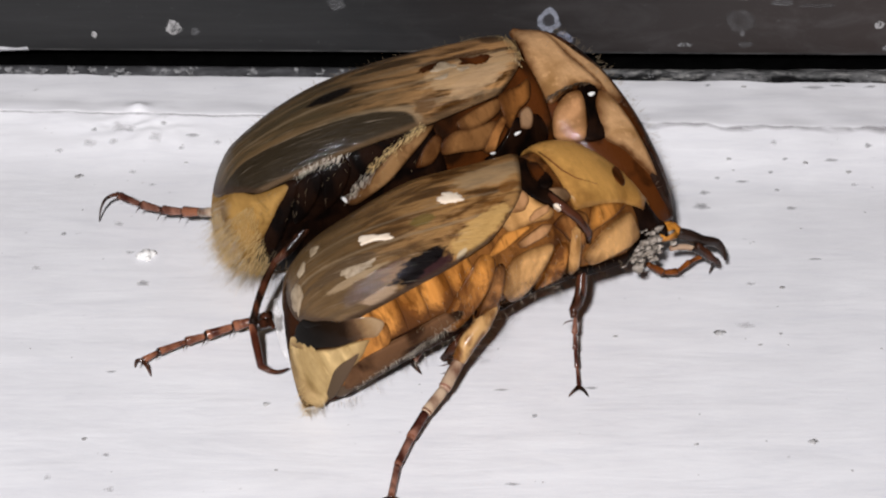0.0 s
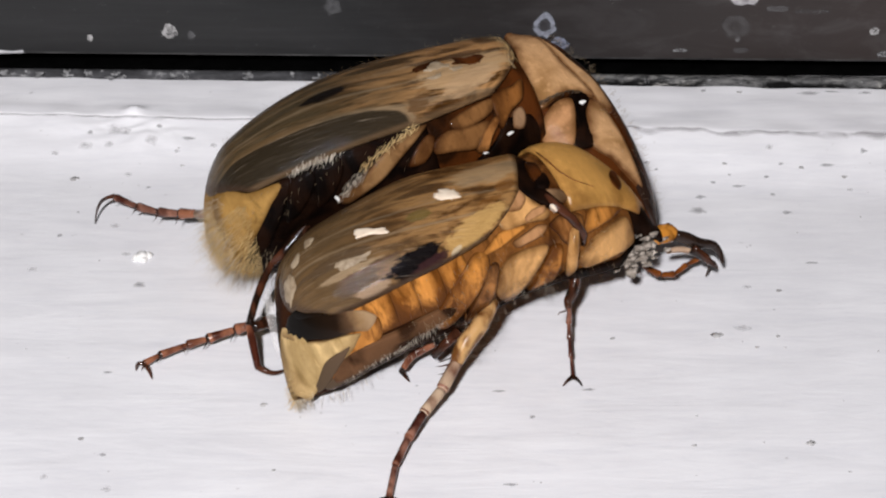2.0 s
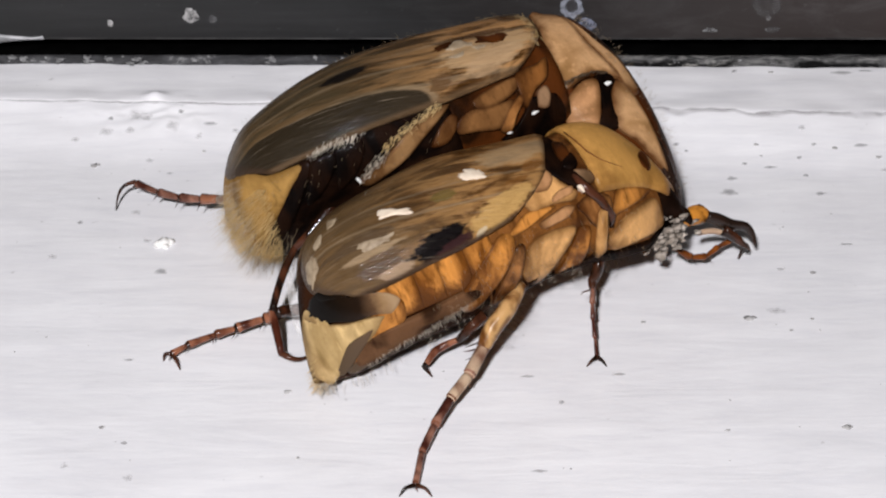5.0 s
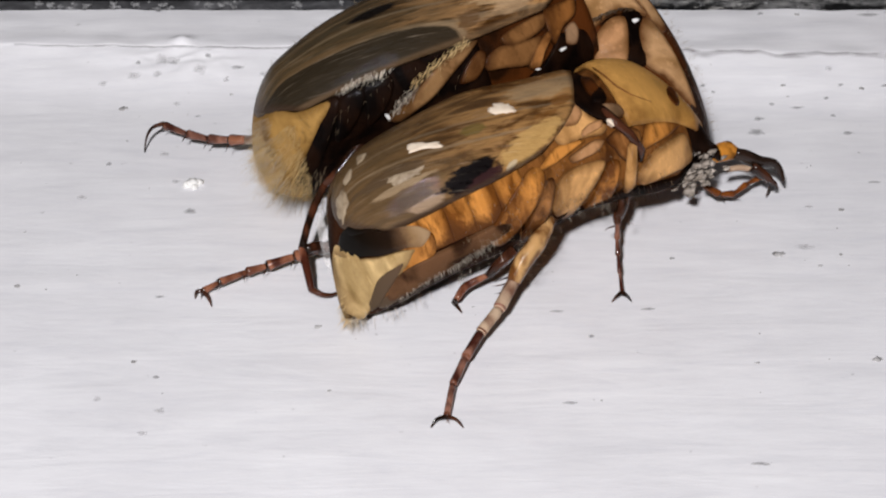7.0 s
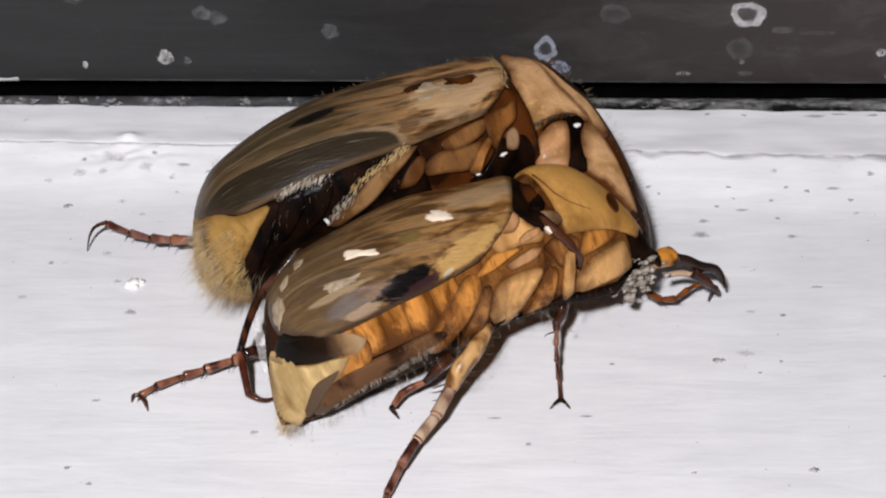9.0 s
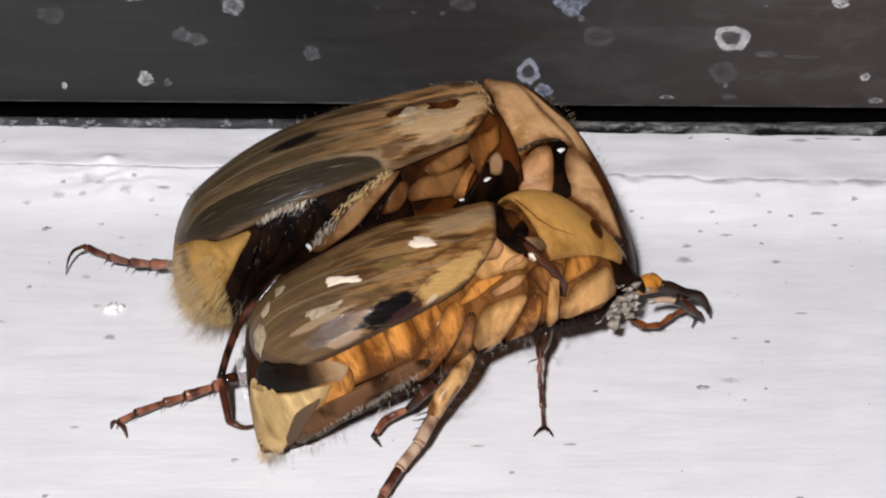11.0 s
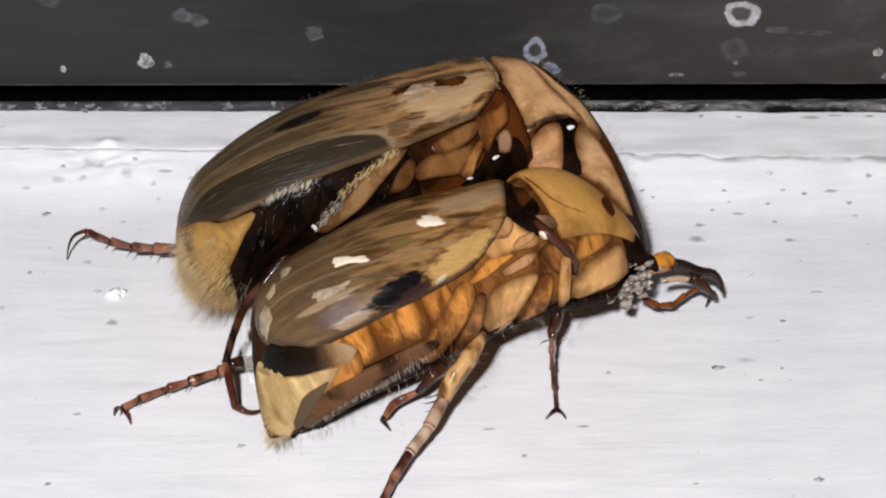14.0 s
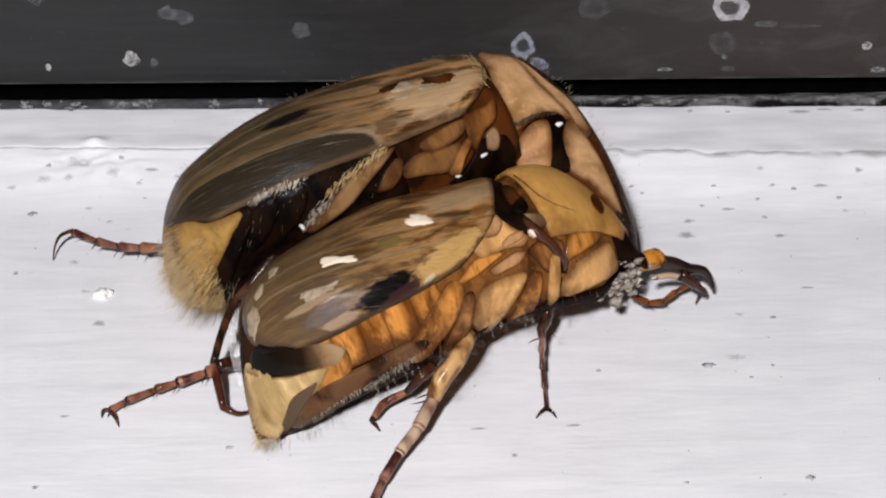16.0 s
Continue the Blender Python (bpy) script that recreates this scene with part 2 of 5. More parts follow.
def stain_material(name, tint, hold, hollow):
    """Dried lime on the rail: patchy, thin, a brighter rim, see-through elsewhere."""
    m, nt, b = nodes_of(name, 0.8)
    uv = mm_coords(nt, uv=True)
    ln = nt.nodes.new("ShaderNodeVectorMath")
    ln.operation = "LENGTH"
    nt.links.new(uv, ln.inputs[0])
    n = noise_at(nt, mm_coords(nt), 6.5, 5, 0.7)
    torn = maths(nt, "ADD", ln.outputs["Value"], maths(nt, "MULTIPLY", maths(nt, "SUBTRACT", noise_at(nt, mm_coords(nt), 3.2, 4, 0.65), 0.5), 0.75))
    rim = grey(nt, torn, 0.42, 0.58, 1.0 - hollow, 1.0)
    edge = grey(nt, ln.outputs["Value"], 1.0, 0.9)
    alpha = maths(nt, "MULTIPLY", maths(nt, "MULTIPLY", rim, edge), grey(nt, n, 0.34, 0.6, (0.25 + 0.5 * hollow) * hold, hold))
    nt.links.new(alpha, b.inputs["Alpha"])
    nt.links.new(ramp(nt, n, [(0.3, tuple(c * 0.6 for c in tint)), (0.7, tint)]), b.inputs["Base Color"])
    return m


def membrane_material():
    m, nt, b = nodes_of("wing_membrane", 0.25)
    b.inputs["Base Color"].default_value = (0.74, 0.71, 0.68, 1)
    n = noise_at(nt, mm_coords(nt), 3.0, 3)
    nt.links.new(grey(nt, n, 0.3, 0.7, 0.05, 0.26), b.inputs["Alpha"])
    return m


M_SILL = sill_material()
M_RAIL = rail_material()
# the highlight on the rail's lower edge, painted as a patchy lighter grey
M_LIP = plain_mat("rail_edge_highlight", (0.018, 0.018, 0.018), (0.075, 0.073, 0.072), 0.8, 0.6, bump=0.3, spec=0.2)
# the recess's shade, put into the colour: near black, no gloss
M_GAP = plain_mat("gap_shade", (0.001, 0.001, 0.001), (0.002, 0.002, 0.002), 2, 1.0, spec=0.0)
def gasket_material():
    """Rubber: wiped grey with pale blotches on one side; black with mould and a pale upper edge on the other."""
    m, nt, b = nodes_of("grimy_gasket", 0.75, 0.0, 0.08)
    v = mm_coords(nt)
    sep = nt.nodes.new("ShaderNodeSeparateXYZ")
    nt.links.new(v, sep.inputs[0])
    blotch = noise_at(nt, mm_coords(nt, (1.3, 3, 3)), 1.0, 5, 0.62, 0.4)
    small = noise_at(nt, mm_coords(nt, (2.6, 6, 6)), 1.0, 5, 0.7, 0.6)
    wiped = ramp(nt, blotch, [(0.36, (0.026, 0.026, 0.027)), (0.5, (0.046, 0.046, 0.048)), (0.62, (0.075, 0.075, 0.078)), (0.72, (0.22, 0.22, 0.22))])
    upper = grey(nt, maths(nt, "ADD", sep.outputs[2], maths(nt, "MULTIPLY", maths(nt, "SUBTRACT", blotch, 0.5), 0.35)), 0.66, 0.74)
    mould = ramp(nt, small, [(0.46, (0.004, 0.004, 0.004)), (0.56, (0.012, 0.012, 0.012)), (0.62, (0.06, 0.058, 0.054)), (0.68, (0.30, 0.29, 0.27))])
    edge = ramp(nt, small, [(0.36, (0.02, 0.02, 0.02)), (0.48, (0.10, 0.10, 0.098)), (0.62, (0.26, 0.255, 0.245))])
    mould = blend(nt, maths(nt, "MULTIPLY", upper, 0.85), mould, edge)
    crust = noise_at(nt, mm_coords(nt, (0.75, 1.6, 1.6)), 1.0, 5, 0.6, 0.5)
    mould = blend(nt, grey(nt, crust, 0.54, 0.60, 0, 0.8), mould, ramp(nt, small, [(0.35, (0.055, 0.055, 0.055)), (0.62, (0.17, 0.168, 0.165))]))
    nt.links.new(blend(nt, grey(nt, maths(nt, "ADD", sep.outputs[0], maths(nt, "MULTIPLY", blotch, 4.0)), 0.5, 4.5), wiped, mould), b.inputs["Base Color"])
    relief(nt, b, small, 0.8, 0.08)
    return m


M_BEAD = gasket_material()
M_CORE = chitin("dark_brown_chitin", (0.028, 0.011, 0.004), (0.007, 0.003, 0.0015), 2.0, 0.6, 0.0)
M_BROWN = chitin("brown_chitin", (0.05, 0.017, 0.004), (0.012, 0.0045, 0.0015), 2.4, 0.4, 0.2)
# dark horn, and the painted dark of the gap below the rear wing case
M_BLACKBROWN = chitin("black_brown_chitin_and_shade", (0.007, 0.0032, 0.0016), (0.002, 0.001, 0.0007), 3.2, 0.6, 0.05)
M_BELLY = chitin("grey_brown_belly", (0.085, 0.050, 0.027), (0.028, 0.013, 0.006), 2.5, 0.5, 0.08, 0.6)
M_TANPLATE = chitin("tan_plate", (0.42, 0.275, 0.118), (0.20, 0.105, 0.036), 2.0, 0.36, 0.3, 0.7, rim=(0.10, 0.046, 0.014), veins=0.12)
M_PRONOTUM = chitin("straw_pronotum", (0.36, 0.255, 0.142), (0.27, 0.16, 0.07), 1.5, 0.40, 0.25, 0.75, rim=(0.08, 0.03, 0.009), veins=0.12)
M_YELLOW = chitin("yellow_plate", (0.37, 0.235, 0.072), (0.27, 0.155, 0.042), 1.5, 0.36, 0.3, 0.8, rim=(0.11, 0.044, 0.011), veins=0.12)
M_ORANGE = chitin("amber_plate", (0.36, 0.18, 0.045), (0.14, 0.052, 0.010), 2.4, 0.30, 0.35, 0.55, rim=(0.075, 0.027, 0.006), veins=0.5)
M_PYGID = chitin("cream_pygidium", (0.41, 0.35, 0.19), (0.26, 0.19, 0.085), 2.2, 0.45, 0.15, 0.65, rim=(0.17, 0.11, 0.05), veins=0.18)
M_REDLEG = chitin("red_brown_leg", (0.18, 0.086, 0.054), (0.06, 0.017, 0.010), 4.5, 0.2, 0.9, 0.5)
M_DARKLEG = chitin("dark_leg", (0.045, 0.018, 0.010), (0.012, 0.006, 0.004), 3.5, 0.16, 1.0, 0.5)
M_PALELEG = chitin("pale_leg", (0.36, 0.32, 0.255), (0.17, 0.095, 0.07), 3.0, 0.3, 0.4, 0.6)
M_PINKLEG = chitin("pinkish_leg", (0.20, 0.115, 0.092), (0.05, 0.016, 0.012), 4.5, 0.2, 0.9, 0.45)
M_TIBIA = chitin("straw_leg", (0.34, 0.24, 0.112), (0.13, 0.055, 0.016), 5.0, 0.25, 0.7, 0.55)
M_AMBERLEG = chitin("amber_leg", (0.24, 0.085, 0.018), (0.10, 0.032, 0.009), 3.0, 0.25, 0.6, 0.6)
M_BLACK = chitin("black_chitin", (0.016, 0.010, 0.008), (0.006, 0.005, 0.004), 2, 0.12, 1.0)
M_HAIR = plain_mat("golden_hair", (0.50, 0.33, 0.13), (0.72, 0.52, 0.24), 3, 0.5)
M_PALEHAIR = plain_mat("pale_hair", (0.40, 0.34, 0.26), (0.60, 0.53, 0.43), 3, 0.35)
M_FINEHAIR = plain_mat("fine_brown_hair", (0.16, 0.11, 0.06), (0.36, 0.27, 0.16), 3, 0.4)
M_DARKHAIR = plain_mat("dark_bristle", (0.03, 0.018, 0.01), (0.09, 0.05, 0.02), 3, 0.4)
M_FLAKEGLINT = plain_mat("cream_flake_glint", (0.66, 0.53, 0.40), (0.75, 0.64, 0.50), 5, 0.6, bump=0.5)
M_FLAKE_DULL = plain_mat("dull_flake", (0.20, 0.14, 0.08), (0.36, 0.28, 0.185), 5, 0.6, bump=0.5)
M_CRUMB = plain_mat("grey_crumb", (0.15, 0.12, 0.09), (0.48, 0.42, 0.36), 4, 0.8, bump=0.8)
# for the white crumb on the sill and for glints painted on the beetles
M_BITGLINT = plain_mat("white_bit_glint", (0.74, 0.73, 0.70), (0.84, 0.83, 0.80), 5, 0.8, bump=0.3)
M_DIRT = plain_mat("grey_dirt", (0.30, 0.29, 0.285), (0.54, 0.53, 0.52), 4, 0.9, bump=0.4)
M_RUST = chitin("rust_plate", (0.23, 0.12, 0.042), (0.085, 0.032, 0.009), 2.4, 0.34, 0.3, 0.5, rim=(0.022, 0.007, 0.002), veins=0.45)
M_UMBER = chitin("umber_plate", (0.14, 0.066, 0.019), (0.055, 0.021, 0.006), 2.4, 0.34, 0.3, 0.5, rim=(0.022, 0.007, 0.002), veins=0.4)
M_GRIME = plain_mat("pale_grime", (0.34, 0.34, 0.35), (0.62, 0.62, 0.63), 3, 0.9, bump=0.4)
def grime_shade_material():
    """Dust and painted shade under the lip of paint: densest along the line, thinning out below it in patches."""
    m, nt, b = nodes_of("grime", 0.9, 0.0, 0.1)
    sep = nt.nodes.new("ShaderNodeSeparateXYZ")
    nt.links.new(mm_coords(nt, uv=True), sep.inputs[0])
    patch = noise_at(nt, mm_coords(nt, (1.2, 2.5, 2.5)), 1.0, 4, 0.6, 0.5)
    below = grey(nt, sep.outputs[1], -1.0, -0.1)
    above = grey(nt, sep.outputs[1], 0.5, 0.1)
    alpha = maths(nt, "MULTIPLY", maths(nt, "MULTIPLY", below, above), grey(nt, patch, 0.3, 0.6, 0.12, 0.62))
    nt.links.new(alpha, b.inputs["Alpha"])
    b.inputs["Base Color"].default_value = (0.36, 0.345, 0.35, 1)
    return m


M_GRIMESHADE = grime_shade_material()
def smudge_material(name, tint, hold):
    """Dirt in the paint: thickest in its middle, fading out unevenly."""
    m, nt, b = nodes_of(name, 0.8, 0.0, 0.1)
    ln = nt.nodes.new("ShaderNodeVectorMath")
    ln.operation = "LENGTH"
    nt.links.new(mm_coords(nt, uv=True), ln.inputs[0])
    torn = maths(nt, "ADD", ln.outputs["Value"], maths(nt, "MULTIPLY", maths(nt, "SUBTRACT", noise_at(nt, mm_coords(nt), 7.0, 4, 0.6), 0.5), 0.9))
    nt.links.new(grey(nt, torn, 0.95, 0.25, 0.0, hold), b.inputs["Alpha"])
    b.inputs["Base Color"].default_value = (*tint, 1)
    return m


M_SMUDGE = smudge_material("grey_smudge", (0.40, 0.395, 0.395), 0.6)
M_SMEAR = smudge_material("faint_smear", (0.56, 0.55, 0.55), 0.4)
M_GRIT = plain_mat("pale_lime_crumb", (0.10, 0.10, 0.10), (0.34, 0.34, 0.34), 5, 0.9, bump=0.6, spec=0.1)
M_WING = membrane_material()
M_STAIN = stain_material("lime_stain", (0.34, 0.34, 0.345), 0.62, 0.35)
M_STAIN_RING = stain_material("lime_ring", (0.52, 0.50, 0.51), 0.85, 0.92)
M_STAIN_FAINT = stain_material("faint_lime", (0.22, 0.22, 0.225), 0.42, 0.3)
M_STAIN_BLUE = stain_material("bluish_lime", (0.26, 0.28, 0.36), 0.75, 0.25)
M_STAIN_SNOW = stain_material("ragged_lime", (0.36, 0.38, 0.44), 0.8, 0.9)
M_STAIN_BRIGHT = stain_material("bright_lime", (0.5, 0.49, 0.48), 0.85, 0.1)
M_STAIN_TRACE = stain_material("trace_of_lime", (0.13, 0.125, 0.125), 0.45, 0.5)


# ---------------------------------------------------------------- mesh helpers (all sizes in millimetres)
def curve_of(keys):
    """A smooth function through (x, value) keys."""
    xs, ys = zip(*sorted(keys))

    def f(x):
        if x <= xs[0]:
            return ys[0]
        if x >= xs[-1]:
            return ys[-1]
        i = max(k for k in range(len(xs)) if xs[k] <= x)
        i = min(i, len(xs) - 2)
        h = xs[i + 1] - xs[i]
        t = (x - xs[i]) / h
        m0 = (ys[i + 1] - ys[max(i - 1, 0)]) / (xs[i + 1] - xs[max(i - 1, 0)]) * h
        j = min(i + 2, len(xs) - 1)
        m1 = (ys[j] - ys[i]) / (xs[j] - xs[i]) * h
        return (2 * t**3 - 3 * t**2 + 1) * ys[i] + (t**3 - 2 * t**2 + t) * m0 + (3 * t**2 - 2 * t**3) * ys[i + 1] + (t**3 - t**2) * m1
    return f


def mesh_of(name, verts, faces, uvs=None, smooth=True):
    me = bpy.data.meshes.new(name)
    me.from_pydata([tuple(c * MM for c in v) for v in verts], [], faces)
    if uvs:
        lay = me.uv_layers.new(name="UVMap")
        for li, lp in enumerate(me.loops):
            lay.data[li].uv = uvs[lp.vertex_index]
    bm = bmesh.new()
    bm.from_mesh(me)
    bmesh.ops.recalc_face_normals(bm, faces=bm.faces)
    bm.to_mesh(me)
    bm.free()
    for p in me.polygons:
        p.use_smooth = smooth
    return me


def part(name, data, material, parent=None, label="", kind=""):
    """One mesh object, under a thing or a part if a parent is given. data: (verts, faces[, uvs]) in mm."""
    ob = new(name, mesh_of(name, *data))
    ob.data.materials.append(material)
    if parent:
        ob.parent = parent
    return tagged(ob, label=label, kind=kind)


def joined(*pieces):
    V, F_ = [], []
    for v, f, *_ in pieces:
        n = len(V)
        V += list(v)
        F_ += [tuple(i + n for i in q) for q in f]
    return V, F_


def grid_faces(rows, cols, close=False, start=0):
    out = []
    for i in range(rows - 1):
        for j in range(cols if close else cols - 1):
            a, b = start + i * cols + j, start + i * cols + (j + 1) % cols
            out.append((a, b, b + cols, a + cols))
    return out


def tube(points, radii, sides=8, flat=1.0, flat_dir=None, close=True, bulge=None):
    """A tapered tube through points; flat < 1 makes it a blade across flat_dir."""
    pts = [Vector(p) for p in points]
    V = []
    ref = Vector(flat_dir) if flat_dir else Vector((0.31, 0.2, 0.93))
    for i, p in enumerate(pts):
        d = (pts[min(i + 1, len(pts) - 1)] - pts[max(i - 1, 0)]).normalized()
        a = d.cross(ref)
        if a.length < 1e-4:
            a = d.cross(Vector((1, 0, 0)))
        a.normalize()
        b = d.cross(a).normalized()
        for k in range(sides):
            w = 2 * math.pi * k / sides
            V.append(p + radii[i] * (a * math.cos(w) + b * math.sin(w) * flat))
    F_ = grid_faces(len(pts), sides, True)
    if close:
        n = len(V)
        V += [pts[0], pts[-1]]
        F_ += [(n, (k + 1) % sides, k) for k in range(sides)]
        o = (len(pts) - 1) * sides
        F_ += [(n + 1, o + k, o + (k + 1) % sides) for k in range(sides)]
    return V, F_


def arc(a, b, bow, n=8):
    """Points from a to b, bowed by the vector bow."""
    a, b, bow = Vector(a), Vector(b), Vector(bow)
    return [a.lerp(b, i / (n - 1)) + bow * math.sin(math.pi * i / (n - 1)) for i in range(n)]


def hair(p, d, length, r, droop=0.0, rng=random):
    """One bristle: a three-sided tapering spike with a slight bend."""
    p, d = Vector(p), Vector(d).normalized()
    side = d.orthogonal().normalized()
    mid = p + d * length * 0.55 + side * rng.uniform(-0.08, 0.08) * length
    tip = p + d * length + Vector((0, 0, -droop * length)) + side * rng.uniform(-0.25, 0.25) * length
    o = d.cross(side)
    V = []
    for c, w in ((p, r), (mid, r * 0.7)):
        for k in range(3):
            g = 2.1 * k
            V.append(c + (side * math.cos(g) + o * math.sin(g)) * w)
    V.append(tip)
    return V, [(0, 1, 4, 3), (1, 2, 5, 4), (2, 0, 3, 5), (3, 4, 6), (4, 5, 6), (5, 3, 6)]


def blob(c, r, rough=0.25, seed=0, flat=1.0, rings=6, sides=9):
    """A small uneven lump."""
    c = Vector(c)
    V = []
    for i in range(1, rings):
        th = math.pi * i / rings
        for k in range(sides):
            ph = 2 * math.pi * k / sides
            d = Vector((math.sin(th) * math.cos(ph), math.sin(th) * math.sin(ph), math.cos(th)))
            q = r * (1 + rough * 2 * noise.noise(d * 1.7 + Vector((seed * 7.3, seed * 1.9, seed))))
            V.append(c + Vector((d.x * q, d.y * q, d.z * q * flat)))
    F_ = grid_faces(rings - 1, sides, True)
    n = len(V)
    V += [c + Vector((0, 0, r * flat)), c - Vector((0, 0, r * flat))]
    F_ += [(n, k, (k + 1) % sides) for k in range(sides)]
    o = (rings - 2) * sides
    F_ += [(n + 1, o + (k + 1) % sides, o + k) for k in range(sides)]
    return V, F_


# ---------------------------------------------------------------- the window: sill, gasket, rail
def ridge_line(x):
    """Where the old coat of paint ends, as it runs along the sill: smooth on one side, scalloped on the other."""
    wob = 0.07 * noise.noise(Vector((x * 0.8, 3.0, 0.0))) + 0.05 * noise.noise(Vector((x * 2.3, 9.0, 0.0)))
    return 2.87 - 0.037 * x + wob * (1.5 if x > 0 else 0.35)


def ease(a, b, t):
    t = min(1.0, max(0.0, (t - a) / (b - a)))
    return t * t * (3 - 2 * t)


# the sill's cross-section: flat in front, a slope below the ridge, nearly flat again up to the window
SECTION_Y = np.linspace(-1.0, 7.0, 801)
SECTION_Z = np.cumsum([0.01 * (0.28 * ease(0.5, 2.1, y) * (1 - ease(3.05, 3.2, y)) + 0.03 * ease(3.05, 3.2, y)) for y in SECTION_Y])


def sill_height(x, y):
    """The painted top: brush-marked, sweeping up to a lumpy ridge of paint, with a drip and small runs beside it."""
    z = float(np.interp(y + 0.037 * (x + 6), SECTION_Y, SECTION_Z))
    d = y - ridge_line(x)
    z += 0.03 * ease(-0.06, 0.05, d) * (0.4 + 1.1 * abs(noise.noise(Vector((x * 0.9, 2.0, 8.0))))) * (1 - ease(0.1, 0.6, d))
    z += 0.13 * math.exp(-(((x + 7.7) / 0.22) ** 2 + ((y - 3.36) / 0.17) ** 2))
    near = math.exp(-(((x + 7.6) / 1.3) ** 2 + ((y - 2.7) / 0.55) ** 2))
    z += near * (0.07 * noise.noise(Vector((x * 2.2, y * 2.6, 4.0))) + 0.04 * noise.noise(Vector((x * 5.0, y * 5.5, 1.0))))
    z += 0.03 * noise.noise(Vector((x * 0.9, y * 1.3, 3.0))) * max(0, min(1, y - 1.5))
    z += 0.012 * noise.noise(Vector((x * 0.5, y * 2.4, 7.0)))
    return z


def skew(x):
    """The rail and its gasket run a little askew to the sill."""
    return -0.011 * (x + 10)


def build_window():
    xs = list(np.linspace(-60, -13, 8)) + list(np.linspace(-12.6, 12.6, 230)) + list(np.linspace(13, 60, 8))
    ys = list(np.linspace(-45, -11, 8)) + list(np.linspace(-10.5, 1.8, 44)) + list(np.linspace(1.9, 2.55, 8)) + list(np.linspace(2.6, 3.7, 60)) + list(np.linspace(3.75, 5.09, 20))
    V = [(x, y, sill_height(x, y) if abs(x) < 13 and y > -11 else sill_height(max(-13, min(13, x)), max(-11, y))) for y in ys for x in xs]
    nx = len(xs)
    F_ = grid_faces(len(ys), nx)
    n = len(V)
    V += [(-60, -45, -12), (60, -45, -12), (60, 5.09, -12), (-60, 5.09, -12)]
    top = (len(ys) - 1) * nx
    F_ += [tuple(reversed(range(nx))) + (n, n + 1), (top + nx - 1, n + 2, n + 3) + tuple(range(top, top + nx - 1)), (n, n + 3, n + 2, n + 1)]
    sill = part("window_sill", (V, F_), M_SILL)
    tagged(sill, "white painted window sill with brush marks and a lumpy paint ridge", "window sill", kind="structure")

    # a grimy gasket strip on the sill's rear edge, uneven along its top
    prof = [(4.87, 0.2), (4.88, 0.62), (4.91, 0.73), (4.97, 0.76), (5.03, 0.74), (5.08, 0.6), (5.10, 0.2)]
    widen = (0.0085, 0.0085, 0.0075, 0.003, 0, 0, 0)   # broader towards one end
    gx = np.linspace(-60, 60, 500)
    V = []
    for x in gx:
        for k, (y, z) in enumerate(prof):
            w = 0.035 * noise.noise(Vector((x * 1.9, k * 0.7, 0))) if 0 < k < 4 else 0
            V.append((x, y + w + skew(x) - widen[k] * (x + 10), z + w * 0.9))
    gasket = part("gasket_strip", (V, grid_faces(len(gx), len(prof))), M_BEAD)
    tagged(gasket, "grimy dark grey gasket strip with pale crumbs of dirt", "gasket", kind="structure")
    corners = [(-60, 5.47, 0.94), (60, 5.47, 0.94), (60, 5.47, 26), (-60, 5.47, 26), (-60, 14, 0.94), (60, 14, 0.94), (60, 14, 26), (-60, 14, 26)]
    rail = part("window_rail", ([(x, y + skew(x), z) for x, y, z in corners], [(0, 1, 2, 3), (4, 7, 6, 5), (0, 4, 5, 1), (3, 2, 6, 7), (0, 3, 7, 4), (1, 5, 6, 2)]), M_RAIL)
    for p in rail.data.polygons:
        p.use_smooth = False
    tagged(rail, "dark grey painted window rail with dried water spots", "window frame", kind="structure")
    lip = part("lip", tube([(-60, 5.46 + skew(-60), 0.96), (60, 5.46 + skew(60), 0.96)], [0.019, 0.019], 8), M_LIP, rail, "lower edge with a patchy highlight in its colour")
    chip = [(-13.2, 5.43, 1.24), (-12.4, 5.43, 1.14), (-11.6, 5.43, 1.05), (-11.0, 5.43, 0.99), (-10.75, 5.43, 1.03), (-10.7, 5.43, 0.95), (-11.3, 5.43, 0.93), (-12.0, 5.43, 0.84), (-13.2, 5.43, 0.72)]
    n = len(chip)
    part("bare_chip", (chip + [(x, 5.5, z) for x, _, z in chip], [tuple(range(n)), tuple(range(2 * n - 1, n - 1, -1))] + [(k, (k + 1) % n, n + (k + 1) % n, n + k) for k in range(n)]), M_GRIME, rail, "pale scraped sliver on the rail's lip")
    # two black sheets paint the shade in the recess, behind and below
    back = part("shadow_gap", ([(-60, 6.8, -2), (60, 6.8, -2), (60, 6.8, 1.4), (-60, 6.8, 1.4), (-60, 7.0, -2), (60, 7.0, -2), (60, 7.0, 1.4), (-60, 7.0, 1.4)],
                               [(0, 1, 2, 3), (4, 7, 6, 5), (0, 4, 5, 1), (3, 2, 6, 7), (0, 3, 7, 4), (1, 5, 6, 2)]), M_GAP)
    tagged(back, "black sheet for the shade in the recess between rail and gasket", "gap", kind="structure")
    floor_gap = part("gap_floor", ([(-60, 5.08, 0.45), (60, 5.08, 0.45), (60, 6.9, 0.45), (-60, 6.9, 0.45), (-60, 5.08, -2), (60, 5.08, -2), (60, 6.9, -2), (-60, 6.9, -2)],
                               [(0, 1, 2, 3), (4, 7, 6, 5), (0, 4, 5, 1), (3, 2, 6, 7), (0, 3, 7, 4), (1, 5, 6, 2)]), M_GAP)
